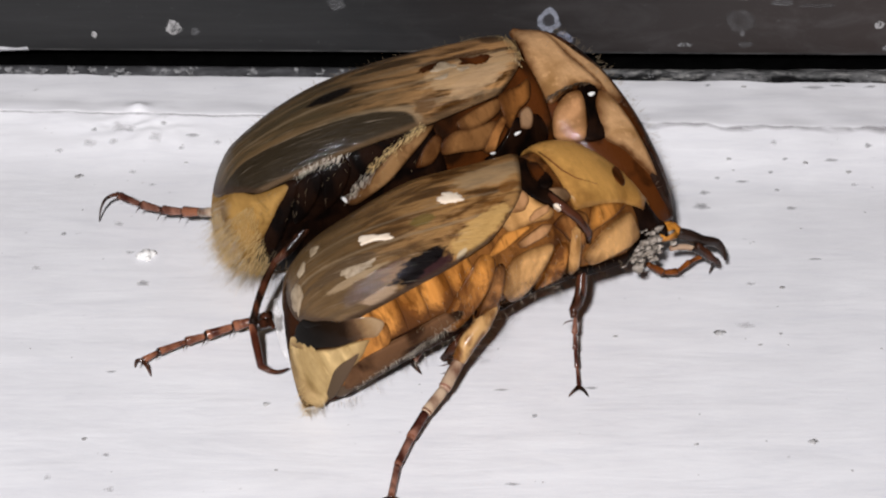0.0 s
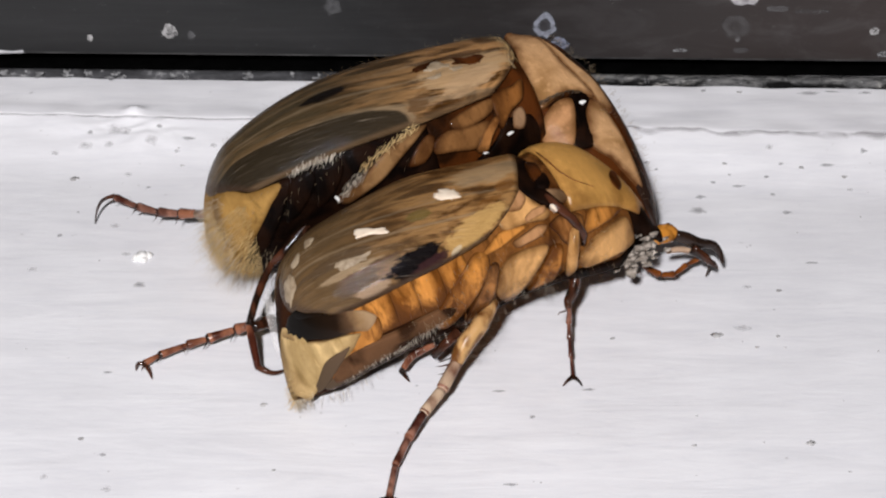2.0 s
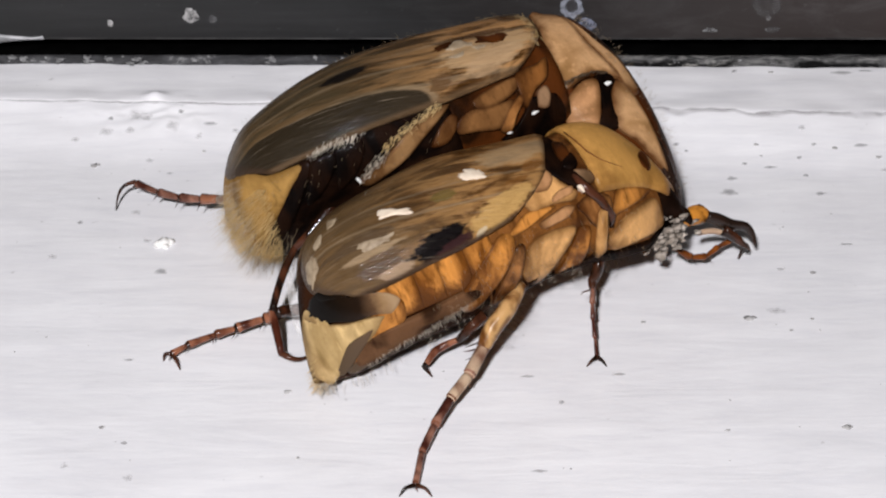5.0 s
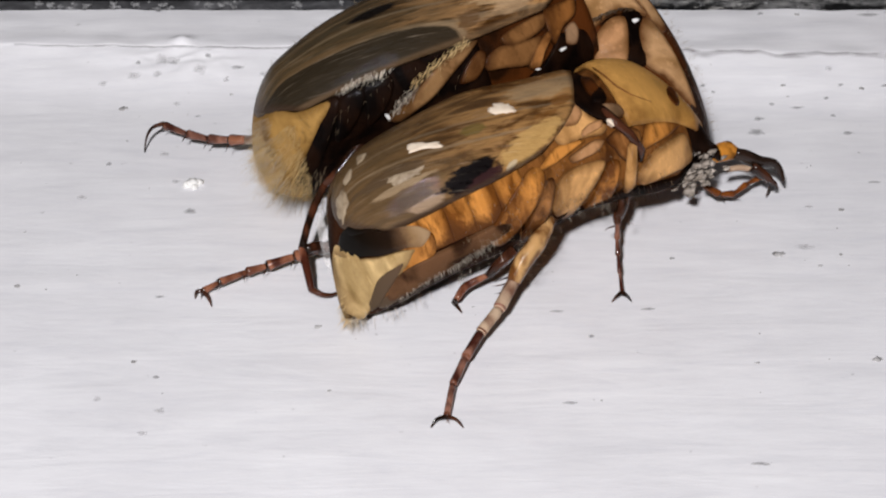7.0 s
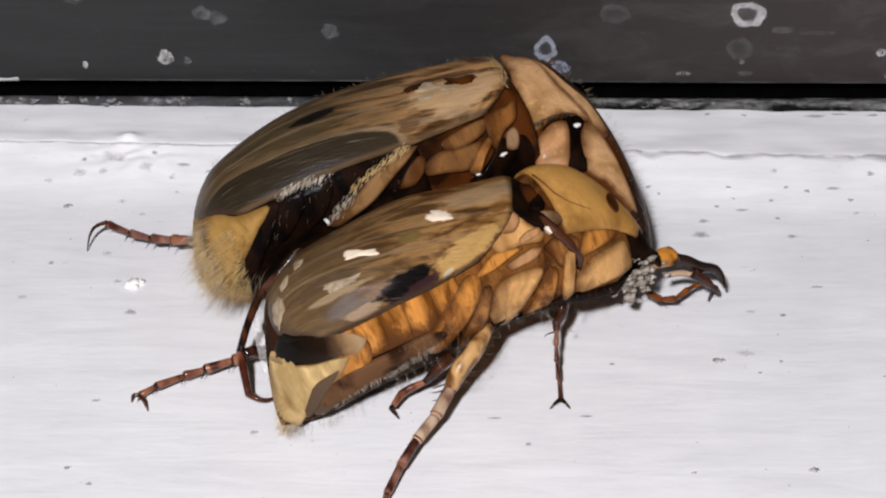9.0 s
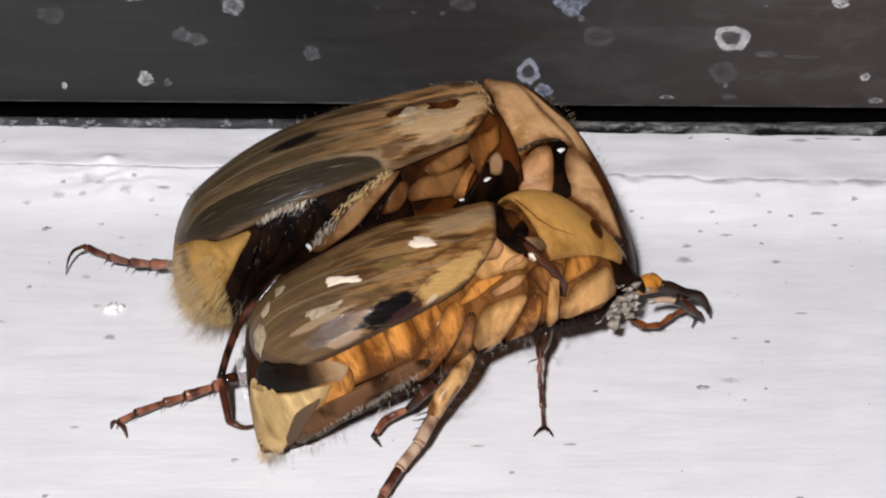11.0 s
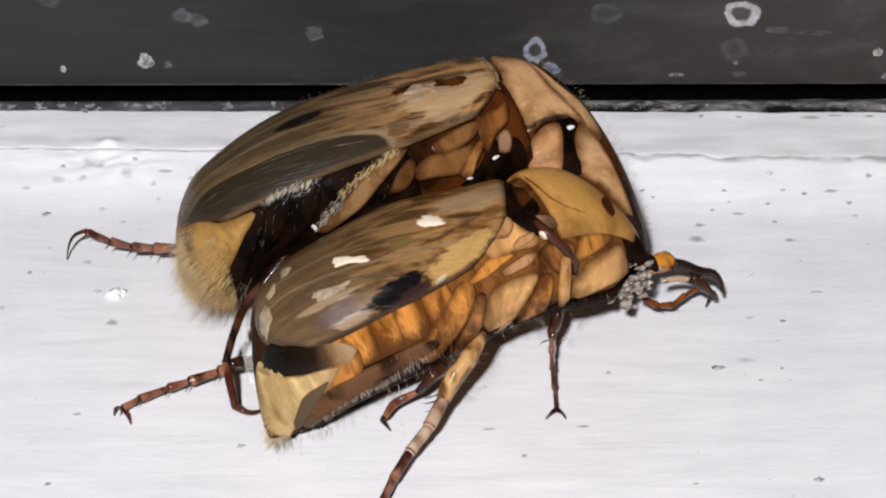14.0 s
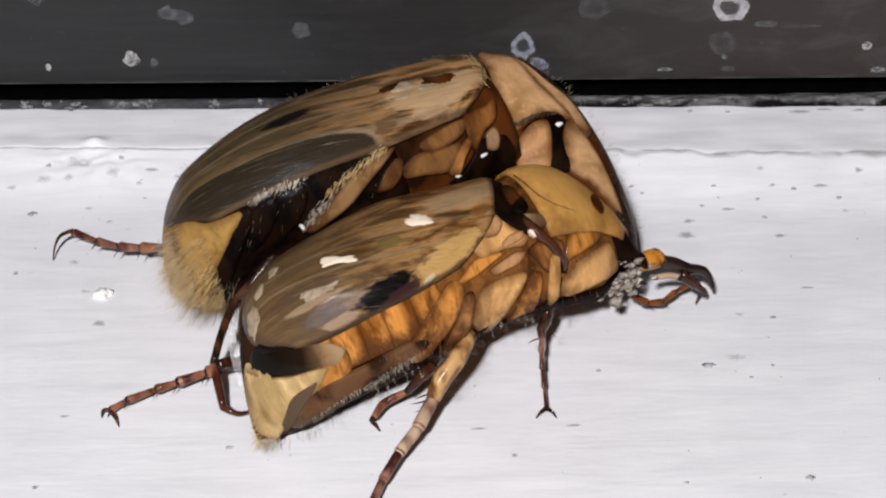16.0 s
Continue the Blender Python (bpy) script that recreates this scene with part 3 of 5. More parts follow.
    tagged(floor_gap, "black sheet for the shade on the floor under the rail", "gap", kind="structure")
    return rail


def stain(rail, x, z, r, material, squash=0.8, seed=0, label=""):
    """A thin dried drop on the rail's face, with a crumbling outline."""
    V, uv, n = [(x, 5.455 + skew(x), z)], [(0, 0)], 40
    rings = (0.3, 0.55, 0.8, 1.0)
    for ring in rings:
        for k in range(n):
            a = 2 * math.pi * k / n
            d = Vector((math.cos(a), math.sin(a), seed * 0.37))
            q = r * ring * (1 + 0.36 * noise.noise(d * 1.2 + Vector((seed * 3.1, 0, 0))) + 0.20 * noise.noise(d * 3.7))
            V.append((x + q * math.cos(a), 5.455 + skew(x + q * math.cos(a)) + 0.006 * ring, z + q * math.sin(a) * squash))
            uv.append((ring * math.cos(a), ring * math.sin(a)))
    F_ = [(0, 1 + k, 1 + (k + 1) % n) for k in range(n)] + grid_faces(len(rings), n, True, 1)
    return part("water_spot", (V, F_, uv), material, rail, label)


# ---------------------------------------------------------------- beetle bodies
class Body:
    """The outer form of a chafer: x forward, y left, z up; phi runs from the back (0) down the right flank."""

    def __init__(self, wide, top, low, droop=((-9, 0), (9, 0)), left=1.0):
        self.w, self.t, self.b, self.d, self.left = curve_of(wide), curve_of(top), curve_of(low), curve_of(droop), left

    def at(self, x, phi, out=0.0):
        s, c = math.sin(phi), math.cos(phi)
        h = self.t(x) if c > 0 else self.b(x)
        s2 = math.copysign(abs(s) ** 0.92, s)
        w = self.w(x) * (1.0 if s > 0 else self.left)
        return Vector((x, -(w + out) * s2, self.d(x) + (h + out) * c))

    def normal(self, x, phi):
        e = 0.02
        a = self.at(x + e, phi) - self.at(x - e, phi)
        b = self.at(x, phi + e) - self.at(x, phi - e)
        n = a.cross(b)
        n.normalize()
        if n.dot(Vector((0, -math.sin(phi), math.cos(phi)))) < 0:
            n = -n
        return n

    def loft(self, x0, x1, inset, rings=18, sides=32):
        V = []
        for i in range(rings):
            x = x0 + (x1 - x0) * i / (rings - 1)
            for k in range(sides):
                V.append(self.at(x, 2 * math.pi * k / sides, -inset))
        F_ = grid_faces(rings, sides, True)
        F_ += [tuple(range(sides)), tuple(range((rings - 1) * sides, rings * sides))]
        return V, F_

    def shell(self, side, x_base, x_apex, edge, lift, thick=0.07, rings=44, cols=26, ribs=0.012, cut=1.1, slant=0.0):
        """One wing case: rounded at the shoulder and at the apex, with faint ribs, solid."""
        outer, inner, uv = [], [], []
        for i in range(rings):
            s = i / (rings - 1)
            for k in range(cols):
                v = k / (cols - 1)
                # the apex is cut back in an arc towards the margin, the base bows a little
                xa = x_apex + 0.75 * abs((v - 0.45) / 0.55) ** 3
                xb = x_base - 0.2 * (2 * v - 0.9) ** 2 + slant * (0.5 - v) - cut * max(0, (v - 0.72) / 0.28) ** 2.2 - 0.3 * max(0, (0.15 - v) / 0.15) ** 2
                x = xb + (xa - xb) * s
                round_off = min(1.0, (1 - s) / 0.10) ** 0.5 if s > 0.9 else 1.0
                shoulder = min(1.0, s / 0.06) ** 0.5 if s < 0.06 else 1.0
                phi = side * (0.012 + (edge(x) - 0.012) * v)
                rib = ribs * math.cos(v * 5 * 2 * math.pi) * math.sin(math.pi * s)
                o = lift * (0.25 + 0.75 * round_off * shoulder) * (1 - 0.75 * max(0, (v - 0.86) / 0.14) ** 2) + rib
                p = self.at(x, phi, o)
                outer.append(p)
                inner.append(self.at(x, phi, o - thick))
                uv.append((s, v))
        n = len(outer)
        F_ = grid_faces(rings, cols) + [tuple(reversed([i + n for i in q])) for q in grid_faces(rings, cols)]
        rim = [k for k in range(cols)] + [i * cols + cols - 1 for i in range(1, rings)] + [(rings - 1) * cols + k for k in range(cols - 2, -1, -1)] + [i * cols for i in range(rings - 2, 0, -1)]
        F_ += [(rim[i], rim[(i + 1) % len(rim)], rim[(i + 1) % len(rim)] + n, rim[i] + n) for i in range(len(rim))]
        return outer + inner, F_, uv + uv

    def band(self, x0, x1, phi0, phi1, lift, slant=0.0, cols=40):
        """A belly ring between two joints, bulged between them."""
        V, uv = [], []
        prof = [(0.0, -0.10), (0.05, 0.0), (0.25, 0.75), (0.55, 1.0), (0.85, 0.9), (0.96, 0.35), (1.0, -0.10)]
        for t, o in prof:
            for k in range(cols):
                phi = phi0 + (phi1 - phi0) * k / (cols - 1)
                x = x0 + (x1 - x0) * t + slant * math.cos(phi)
                V.append(self.at(x, phi, lift * o * min(1.0, (k / 5) ** 0.5, ((cols - 1 - k) / 5) ** 0.5) - 0.02))
                uv.append((0.88 * (2 * t - 1), 1.1 * max(0.0, 2.2 * k / (cols - 1) - 1.2)))
        n = len(V)
        inner = [self.at(x0 + (x1 - x0) * t + slant * math.cos(phi0 + (phi1 - phi0) * k / (cols - 1)), phi0 + (phi1 - phi0) * k / (cols - 1), -0.2) for t in (0, 1) for k in range(cols)]
        V += inner
        uv += [(1, 1)] * len(inner)
        F_ = grid_faces(len(prof), cols)
        top = (len(prof) - 1) * cols
        F_ += [(k, k + 1, n + k + 1, n + k) for k in range(cols - 1)] + [(top + k, top + k + 1, n + cols + k + 1, n + cols + k) for k in range(cols - 1)]
        return V, F_, uv

    def plate(self, outline, lift, ragged=0.0, tilt=0.0, steps=6):
        """A cushion-like plate on the flank. outline: (x, phi in degrees) round its rim."""
        pts = []
        m = len(outline)
        for i in range(m):
            p0, p1, p2, p3 = (Vector(outline[(i + d) % m]) for d in (-1, 0, 1, 2))
            for j in range(steps):
                t = j / steps
                c = 0.5 * ((2 * p1) + (p2 - p0) * t + (2 * p0 - 5 * p1 + 4 * p2 - p3) * t * t + (3 * p1 - p0 - 3 * p2 + p3) * t ** 3)
                pts.append(p1.lerp(p2, t).lerp(c, 0.8))
        cx = sum((p for p in pts), Vector((0, 0))) / len(pts)
        V, uv, n = [], [], len(pts)
        for r, o in ((1.10, -0.5), (1.09, 0.0), (1.06, 0.55), (0.99, 0.86), (0.8, 0.96), (0.35, 1.0)):
            for k, p in enumerate(pts):
                q = cx + (p - cx) * r * (1 + ragged * noise.noise(Vector((k * 0.9, cx.x * 5, cx.y))))
                uv.append((r / 1.1 * math.cos(2 * math.pi * k / n), r / 1.1 * math.sin(2 * math.pi * k / n)))
                V.append(self.at(q.x, radians(q.y), lift * o - (0.1 if o < -0.1 else 0.0) + tilt * (q.x - cx.x)))
        F_ = grid_faces(6, n, True)
        V.append(self.at(cx.x, radians(cx.y), lift))
        uv.append((0, 0))
        F_ += [(len(V) - 1, 5 * n + k, 5 * n + (k + 1) % n) for k in range(n)]
        return V, F_, uv

    def hairs(self, count, x_rng, phi_rng, length, lean, r=0.012, seed=1, lift=0.0, jitter=0.35):
        rng = random.Random(seed)
        out = []
        for _ in range(count):
            x, phi = rng.uniform(*x_rng), radians(rng.uniform(*phi_rng))
            n = self.normal(x, phi)
            d = n + Vector(lean) + Vector((rng.uniform(-1, 1), rng.uniform(-1, 1), rng.uniform(-1, 1))) * jitter
            out.append(hair(self.at(x, phi, lift - 0.02), d, length * rng.uniform(0.6, 1.25), r, rng=rng))
        return joined(*out)


def place(eye_x, y, z, azimuth, pitch, roll):
    return pose(eye_x * MM, y * MM, z * MM) @ pose(0, 0, 0, 0, 0, azimuth) @ pose(0, 0, 0, 0, -pitch, 0) @ pose(0, 0, 0, roll, 0, 0)


def local(root, p):
    """A world place in mm, in the space of a beetle."""
    return root.matrix_basis.inverted() @ (Vector(p) * MM) / MM



# ---------------------------------------------------------------- forms of the two beetles
FORM_B = Body([(-3.7, 0.06), (-3.6, 0.3), (-3.35, 0.65), (-3.0, 1.1), (-2.4, 1.55), (-1.268, 1.886), (0.254, 1.886), (1.521, 1.729), (2.184, 1.666), (2.954, 1.532), (3.725, 1.139), (4.207, 0.786), (4.688, 0.589), (4.881, 0.314)],
              [(-3.7, 0.1), (-3.6, 0.4), (-3.35, 0.85), (-3.0, 1.2), (-2.4, 1.35), (-1.268, 1.523), (0.254, 1.654), (1.521, 1.497), (2.184, 1.43), (2.954, 1.5), (3.725, 1.45), (4.207, 1.18), (4.688, 0.72), (4.881, 0.2)],
              [(-3.7, 0.25), (-3.6, 0.551), (-3.35, 1.052), (-3.0, 1.456), (-2.4, 1.654), (-1.268, 1.639), (0.254, 1.567), (1.521, 1.384), (2.184, 1.399), (2.954, 1.47), (3.725, 1.4), (4.207, 0.919), (4.688, 0.537), (4.881, 0.318)], [(-9, -1.35), (-3.7, -1.35), (-3.6, -1.1), (-3.35, -0.65), (-3.0, -0.3), (-2.4, -0.08), (-1.8, 0), (1.6, 0), (3.0, -0.1), (4.1, -0.4), (4.6, -0.8), (5.1, -1.4)])
FORM_A = Body([(-4.58, 0.15), (-4.46, 0.7), (-4.18, 1.31), (-3.5, 1.95), (-1.65, 2.561), (0.33, 2.561), (1.98, 2.347), (2.75, 2.262), (3.63, 2.081), (4.51, 1.547), (5.06, 1.067), (5.61, 0.8), (5.83, 0.427)],
              [(-4.58, 0.2), (-4.46, 0.62), (-4.18, 1.13), (-3.5, 1.68), (-1.65, 2.17), (0.33, 2.174), (1.98, 1.968), (2.75, 1.83), (3.63, 1.544), (4.51, 0.915), (5.06, 0.515), (5.61, 0.229), (5.83, 0.0)],
              [(-4.58, 0.25), (-4.46, 0.6), (-4.18, 0.86), (-3.5, 1.1), (-1.5, 1.35), (0.33, 1.782), (1.98, 1.584), (2.75, 1.485), (3.63, 1.287), (4.51, 0.891), (5.06, 0.644), (5.61, 0.495), (5.83, 0.297)], left=0.72)
FORM_C = Body([(-2.808, 0.672), (-2.34, 1.134), (-1.17, 1.428), (0.0, 1.386), (1.17, 1.134), (2.106, 0.798), (2.691, 0.42)],
              [(-2.808, 0.588), (-2.34, 0.966), (-1.17, 1.218), (0.0, 1.218), (1.17, 1.05), (2.106, 0.714), (2.691, 0.336)],
              [(-2.808, 0.588), (-1.17, 1.008), (1.17, 0.84), (2.691, 0.336)])   # bent fore body of the rear beetle
EDGE_B = curve_of([(-3.9, 1.47), (-3.2, 1.62), (-2.1, 1.75), (-1.0, 1.72), (0.0, 1.68), (1.3, 1.55), (2.6, 1.4)])
EDGE_A = curve_of([(-5.0, 1.35), (-4.2, 1.5), (-2.8, 1.62), (0.0, 1.66), (1.7, 1.6), (3.2, 1.5)])
POSE_B = place(-0.494, -4.8020000000000005, 2.0, 23.7, 8.8, -41.6)
POSE_A = place(-1.09, -1.45, 2.15, 22.6, 10.0, -57.3)
POSE_C = place(2.72, -1.1, 2.39, -50, -30.4, 0)
NECK = (1.48, 0.06, 4.4)

M_PINK = chitin("pinkish_plate", (0.31, 0.195, 0.103), (0.20, 0.11, 0.05), 1.8, 0.34, 0.3, 0.65, rim=(0.10, 0.046, 0.015), veins=0.1)
M_ROSE = chitin("brownish_pink_plate", (0.13, 0.072, 0.028), (0.07, 0.03, 0.010), 1.8, 0.36, 0.3, 0.6, rim=(0.03, 0.010, 0.003))
M_THIGH = chitin("dull_tan_thigh", (0.165, 0.11, 0.053), (0.11, 0.058, 0.024), 1.8, 0.36, 0.3, 0.6, rim=(0.05, 0.02, 0.007), veins=0.2)
M_GREYTAN = chitin("grey_tan_plate", (0.18, 0.13, 0.082), (0.08, 0.05, 0.028), 1.8, 0.4, 0.3, 0.6, rim=(0.06, 0.022, 0.007))
M_GOLD = chitin("golden_plate", (0.245, 0.17, 0.058), (0.14, 0.083, 0.024), 2.6, 0.55, 0.05, 0.65, rim=(0.13, 0.075, 0.022), veins=0.35)


def fading_plate(name, stops, x0, x1):
    """A plate whose horn changes tone along the body."""
    m, nt, b = nodes_of(name, 0.34, 0.15, 0.04)
    v = mm_coords(nt)
    sep = nt.nodes.new("ShaderNodeSeparateXYZ")
    nt.links.new(v, sep.inputs[0])
    patchy = noise_at(nt, v, 2.6, 5, 0.7)
    place_ = maths(nt, "ADD", sep.outputs[0], maths(nt, "MULTIPLY", maths(nt, "SUBTRACT", patchy, 0.5), 0.45))
    nt.links.new(ramp(nt, grey(nt, place_, x0, x1), stops), b.inputs["Base Color"])
    relief(nt, b, patchy, 0.4, 0.03)
    return m


M_PROPYG = fading_plate("black_to_beige_plate", [(0.0, (0.004, 0.003, 0.002)), (0.45, (0.012, 0.006, 0.003)), (0.68, (0.075, 0.04, 0.02)), (0.85, (0.22, 0.13, 0.06)), (1.0, (0.30, 0.195, 0.105))], -3.1, -1.9)
M_UNDERRIM = fading_plate("brown_grey_fold", [(0.0, (0.07, 0.045, 0.025)), (0.5, (0.10, 0.06, 0.035)), (1.0, (0.045, 0.025, 0.016))], -3.2, -1.0)
M_AMBERYELLOW = chitin("amber_yellow", (0.36, 0.175, 0.03), (0.20, 0.085, 0.018), 2.2, 0.3, 0.5, 0.75)
BLACK, OLIVE, UMBER = (0.0035, 0.0022, 0.0022), (0.13, 0.09, 0.025), (0.13, 0.075, 0.03)
M_SHELL_B = shell_material("front_wing_case", (0.29, 0.17, 0.066), (0.105, 0.053, 0.018), (0.098, 0.060, 0.027), 0.30, 0.75, 0.43,
                           [(0.515, 0.90, 0.14, 0.088, 0.0, BLACK, 1.0), (0.415, 0.955, 0.10, 0.055, 0.0, (0.034, 0.013, 0.013), 0.95),
                            (0.445, 0.605, 0.05, 0.04, -0.3, OLIVE, 0.85), (0.33, 0.55, 0.03, 0.04, 0.0, UMBER, 0.6),
                            (0.80, 0.62, 0.14, 0.05, -0.2, (0.07, 0.045, 0.025), 0.7), (0.80, 0.86, 0.10, 0.04, 0.0, (0.08, 0.05, 0.028), 0.7),
                            (0.06, 0.66, 0.05, 0.05, 0.0, (0.17, 0.07, 0.016), 0.8), (0.14, 0.74, 0.06, 0.025, -0.3, (0.17, 0.07, 0.016), 0.7)],
                           [(0.19, 0.88, 0.16, 0.10, 0.0, (0.48, 0.29, 0.10), 0.92), (0.12, 0.45, 0.16, 0.13, -0.4, (0.43, 0.30, 0.165), 0.6),
                            (0.78, 0.74, 0.12, 0.03, -0.1, (0.34, 0.24, 0.14), 0.75), (0.74, 0.935, 0.10, 0.04, 0.0, (0.36, 0.25, 0.16), 0.8),
                            (0.265, 0.955, 0.035, 0.025, 0.0, (0.55, 0.45, 0.30), 0.8)], [(0.88, 0.016, 0.5), (0.72, 0.014, 0.4)])
M_SHELL_A = shell_material("rear_wing_case", (0.34, 0.20, 0.086), (0.078, 0.038, 0.012), (0.056, 0.041, 0.021), 0.22, 0.60, 0.30,
                           [(0.60, 0.58, 0.07, 0.04, -0.25, (0.006, 0.004, 0.003), 1.0), (0.269, 0.609, 0.06, 0.024, -0.3, (0.06, 0.03, 0.012), 0.9),
                            (0.16, 0.62, 0.06, 0.03, -0.3, (0.08, 0.042, 0.02), 0.8), (0.344, 0.885, 0.04, 0.045, 0.0, (0.12, 0.065, 0.028), 0.9),
                            (0.05, 0.45, 0.05, 0.12, 0.0, (0.06, 0.03, 0.012), 0.8)],
                           [(0.17, 0.78, 0.16, 0.12, -0.3, (0.46, 0.31, 0.165), 0.7), (0.15, 0.86, 0.1, 0.08, 0.0, (0.44, 0.29, 0.16), 0.6)],
                           [(0.982, 0.020, 0.55), (0.825, 0.014, 0.4), (0.70, 0.012, 0.3)], (0.76, 0.39, 1.13, 0.16, (0.022, 0.016, 0.009)), (0.12, 0.074, 0.038), 0.16)


def beetle_root(label, m):
    root = new("beetle")
    root.matrix_basis = m
    root.empty_display_size = 0.001
    return tagged(root, label, "beetle", "mating beetles")


def cased(root, form, edge, base, apex, slant, mat):
    for side, nm in ((1, "wing_case"), (-1, "wing_case")):
        part(nm, form.shell(side, base, apex, edge, 0.14, cut=0.7, slant=slant), mat, root)


rail = build_window()
B = beetle_root("straw-coloured chafer beetle with dark blotches and flaking wing cases", POSE_B)
A = beetle_root("smoky brown chafer beetle with a hairy golden rear, pressed against another", POSE_A)
FORE = part("fore_body", FORM_C.loft(-2.6, 2.6, 0.06, 22, 30), M_BROWN, A, "bent tan fore body with dark seams")
FORE.matrix_basis = POSE_A.inverted() @ POSE_C
part("abdomen", FORM_B.loft(-3.69, 0.2, 0.05, 34), M_CORE, B)
part("thorax", FORM_B.loft(0.1, 4.3, 0.05, 26), M_UMBER, B)
part("head", FORM_B.loft(4.25, 4.97, 0.07, 10), M_BLACKBROWN, B, "dark head half hidden by crumbs")
# near black: the gap's shade is put into the body colour
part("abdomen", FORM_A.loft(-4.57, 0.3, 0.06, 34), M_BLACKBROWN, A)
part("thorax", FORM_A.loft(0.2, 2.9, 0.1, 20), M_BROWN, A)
cased(B, FORM_B, EDGE_B, 2.3, -3.2, 0.9, M_SHELL_B)
cased(A, FORM_A, EDGE_A, 3.0, -4.3, 0.2, M_SHELL_A)
for a, b in ((-2.45, -1.95), (-1.95, -1.4), (-1.4, -0.9), (-0.9, -0.3), (-0.3, 0.3)):
    part("sternite", FORM_B.band(a, b, 1.5, 2.22, 0.02, slant=-0.12), M_ORANGE, B)
part("belly_fold", FORM_B.plate([(-2.6, 130), (-1.5, 131), (-0.4, 129), (-0.3, 138), (-1.5, 148), (-2.7, 151)], 0.055), M_BELLY, B)


def lined_hair(form, line, count, length, spread, r, lean, seed, lift=0.07, sweep=0.2):
    """Short bristles along a line of (x, phi in degrees) on a body, combed down the flank."""
    rng = random.Random(seed)
    out = []
    for i in range(count):
        t = rng.random() * (len(line) - 1)
        k = min(int(t), len(line) - 2)
        x = line[k][0] + (line[k + 1][0] - line[k][0]) * (t - k) + rng.gauss(0, spread)
        p = radians(line[k][1] + (line[k + 1][1] - line[k][1]) * (t - k)) + rng.gauss(0, spread * 0.5)
        a, b = form.at(x, p, lift), form.at(x, p + sweep, lift + 0.04)
        out.append(hair(a, (b - a).normalized() + Vector(lean) + Vector((rng.uniform(-0.4, 0.4), 0, rng.uniform(-0.2, 0.2))), length * rng.uniform(0.6, 1.3), r, rng=rng))
    return joined(*out)


# flank plates of the front beetle
part("flank_plate", FORM_B.plate([(-0.58, 136), (-0.28, 122), (0.23, 107), (0.53, 100), (0.74, 103), (0.74, 112), (0.47, 126), (0.08, 139), (-0.34, 149)], 0.035), M_ORANGE, B)
part("flank_plate", FORM_B.plate([(0.14, 154), (0.44, 131), (0.77, 115), (0.95, 116), (0.83, 133), (0.59, 153), (0.35, 168)], 0.03), M_RUST, B)
part("breast_plate", FORM_B.plate([(0.89, 138), (1.04, 121), (1.34, 114), (1.82, 114), (2.09, 117), (1.94, 128), (1.67, 142), (1.34, 161), (1.07, 157)], 0.04), M_TANPLATE, B)
part("flank_plate", FORM_B.plate([(1.73, 166), (1.94, 137), (2.21, 121), (2.42, 121), (2.33, 140), (2.18, 160), (1.97, 168)], 0.035), M_ORANGE, B)
part("side_plate", FORM_B.plate([(1.46, 102), (1.7, 99), (2.06, 96), (2.21, 99), (2.03, 105), (1.7, 107), (1.49, 107)], 0.035), M_PINK, B)
part("side_plate", FORM_B.plate([(1.85, 86), (2.06, 82), (2.33, 82), (2.3, 87), (2.09, 89), (1.85, 90)], 0.045), M_PINK, B)
part("neck_plate", FORM_B.plate([(2.81, 137), (3.05, 125), (3.53, 113), (4.13, 107), (4.19, 122), (4.19, 148), (3.77, 139), (3.29, 143), (2.96, 147)], 0.046), M_TANPLATE, B)
part("neck_plate", FORM_B.plate([(3.17, 100), (3.32, 93), (3.74, 91), (4.13, 93), (3.83, 102), (3.35, 109), (3.05, 112)], 0.033), M_ORANGE, B)
part("shoulder_plate", FORM_B.plate([(1.34, 68), (1.8, 63), (2.1, 63), (2.13, 74), (2.36, 87), (2.2, 92), (1.83, 90), (1.4, 90), (1.3, 81)], 0.033), M_TANPLATE, B)
part("side_plate", FORM_B.plate([(1.07, 93), (1.3, 90), (1.83, 93), (1.47, 98), (1.1, 102), (0.74, 102)], 0.019), M_ORANGE, B)
part("shoulder_plate", FORM_B.plate([(2.42, 73), (2.54, 70), (2.84, 74), (2.87, 82), (2.6, 84), (2.45, 77)], 0.05), M_GREYTAN, B)
part("shoulder_plate", FORM_B.plate([(1.58, 69), (1.85, 62), (2.03, 64), (2.03, 72), (1.82, 79), (1.55, 77)], 0.049), M_PINK, B)
part("side_plate", FORM_B.plate([(2.33, 99), (2.69, 93), (3.03, 98), (2.96, 112), (2.76, 124), (2.53, 117), (2.43, 108)], 0.026), M_RUST, B)
part("side_plate", FORM_B.plate([(-3.0, 148), (-2.51, 138), (-1.98, 136), (-1.88, 142), (-2.37, 148), (-2.87, 159)], 0.02), M_UNDERRIM, B)
part("rear_segment", FORM_B.plate([(-2.21, 114), (-1.78, 114), (-1.81, 129), (-2.21, 132), (-2.81, 142), (-2.97, 141), (-2.47, 123)], 0.02), M_ORANGE, B)
part("dark_joint", FORM_B.plate([(2.43, 24), (2.53, 36), (2.4, 57), (2.53, 75), (2.79, 90), (2.69, 94), (2.36, 81), (2.1, 70), (2.03, 56)], 0.065), M_BLACKBROWN, B)
part("femur_plate", FORM_B.plate([(2.46, 40), (2.63, 46), (2.59, 62), (2.43, 62), (2.36, 54)], 0.13), M_BROWN, B)
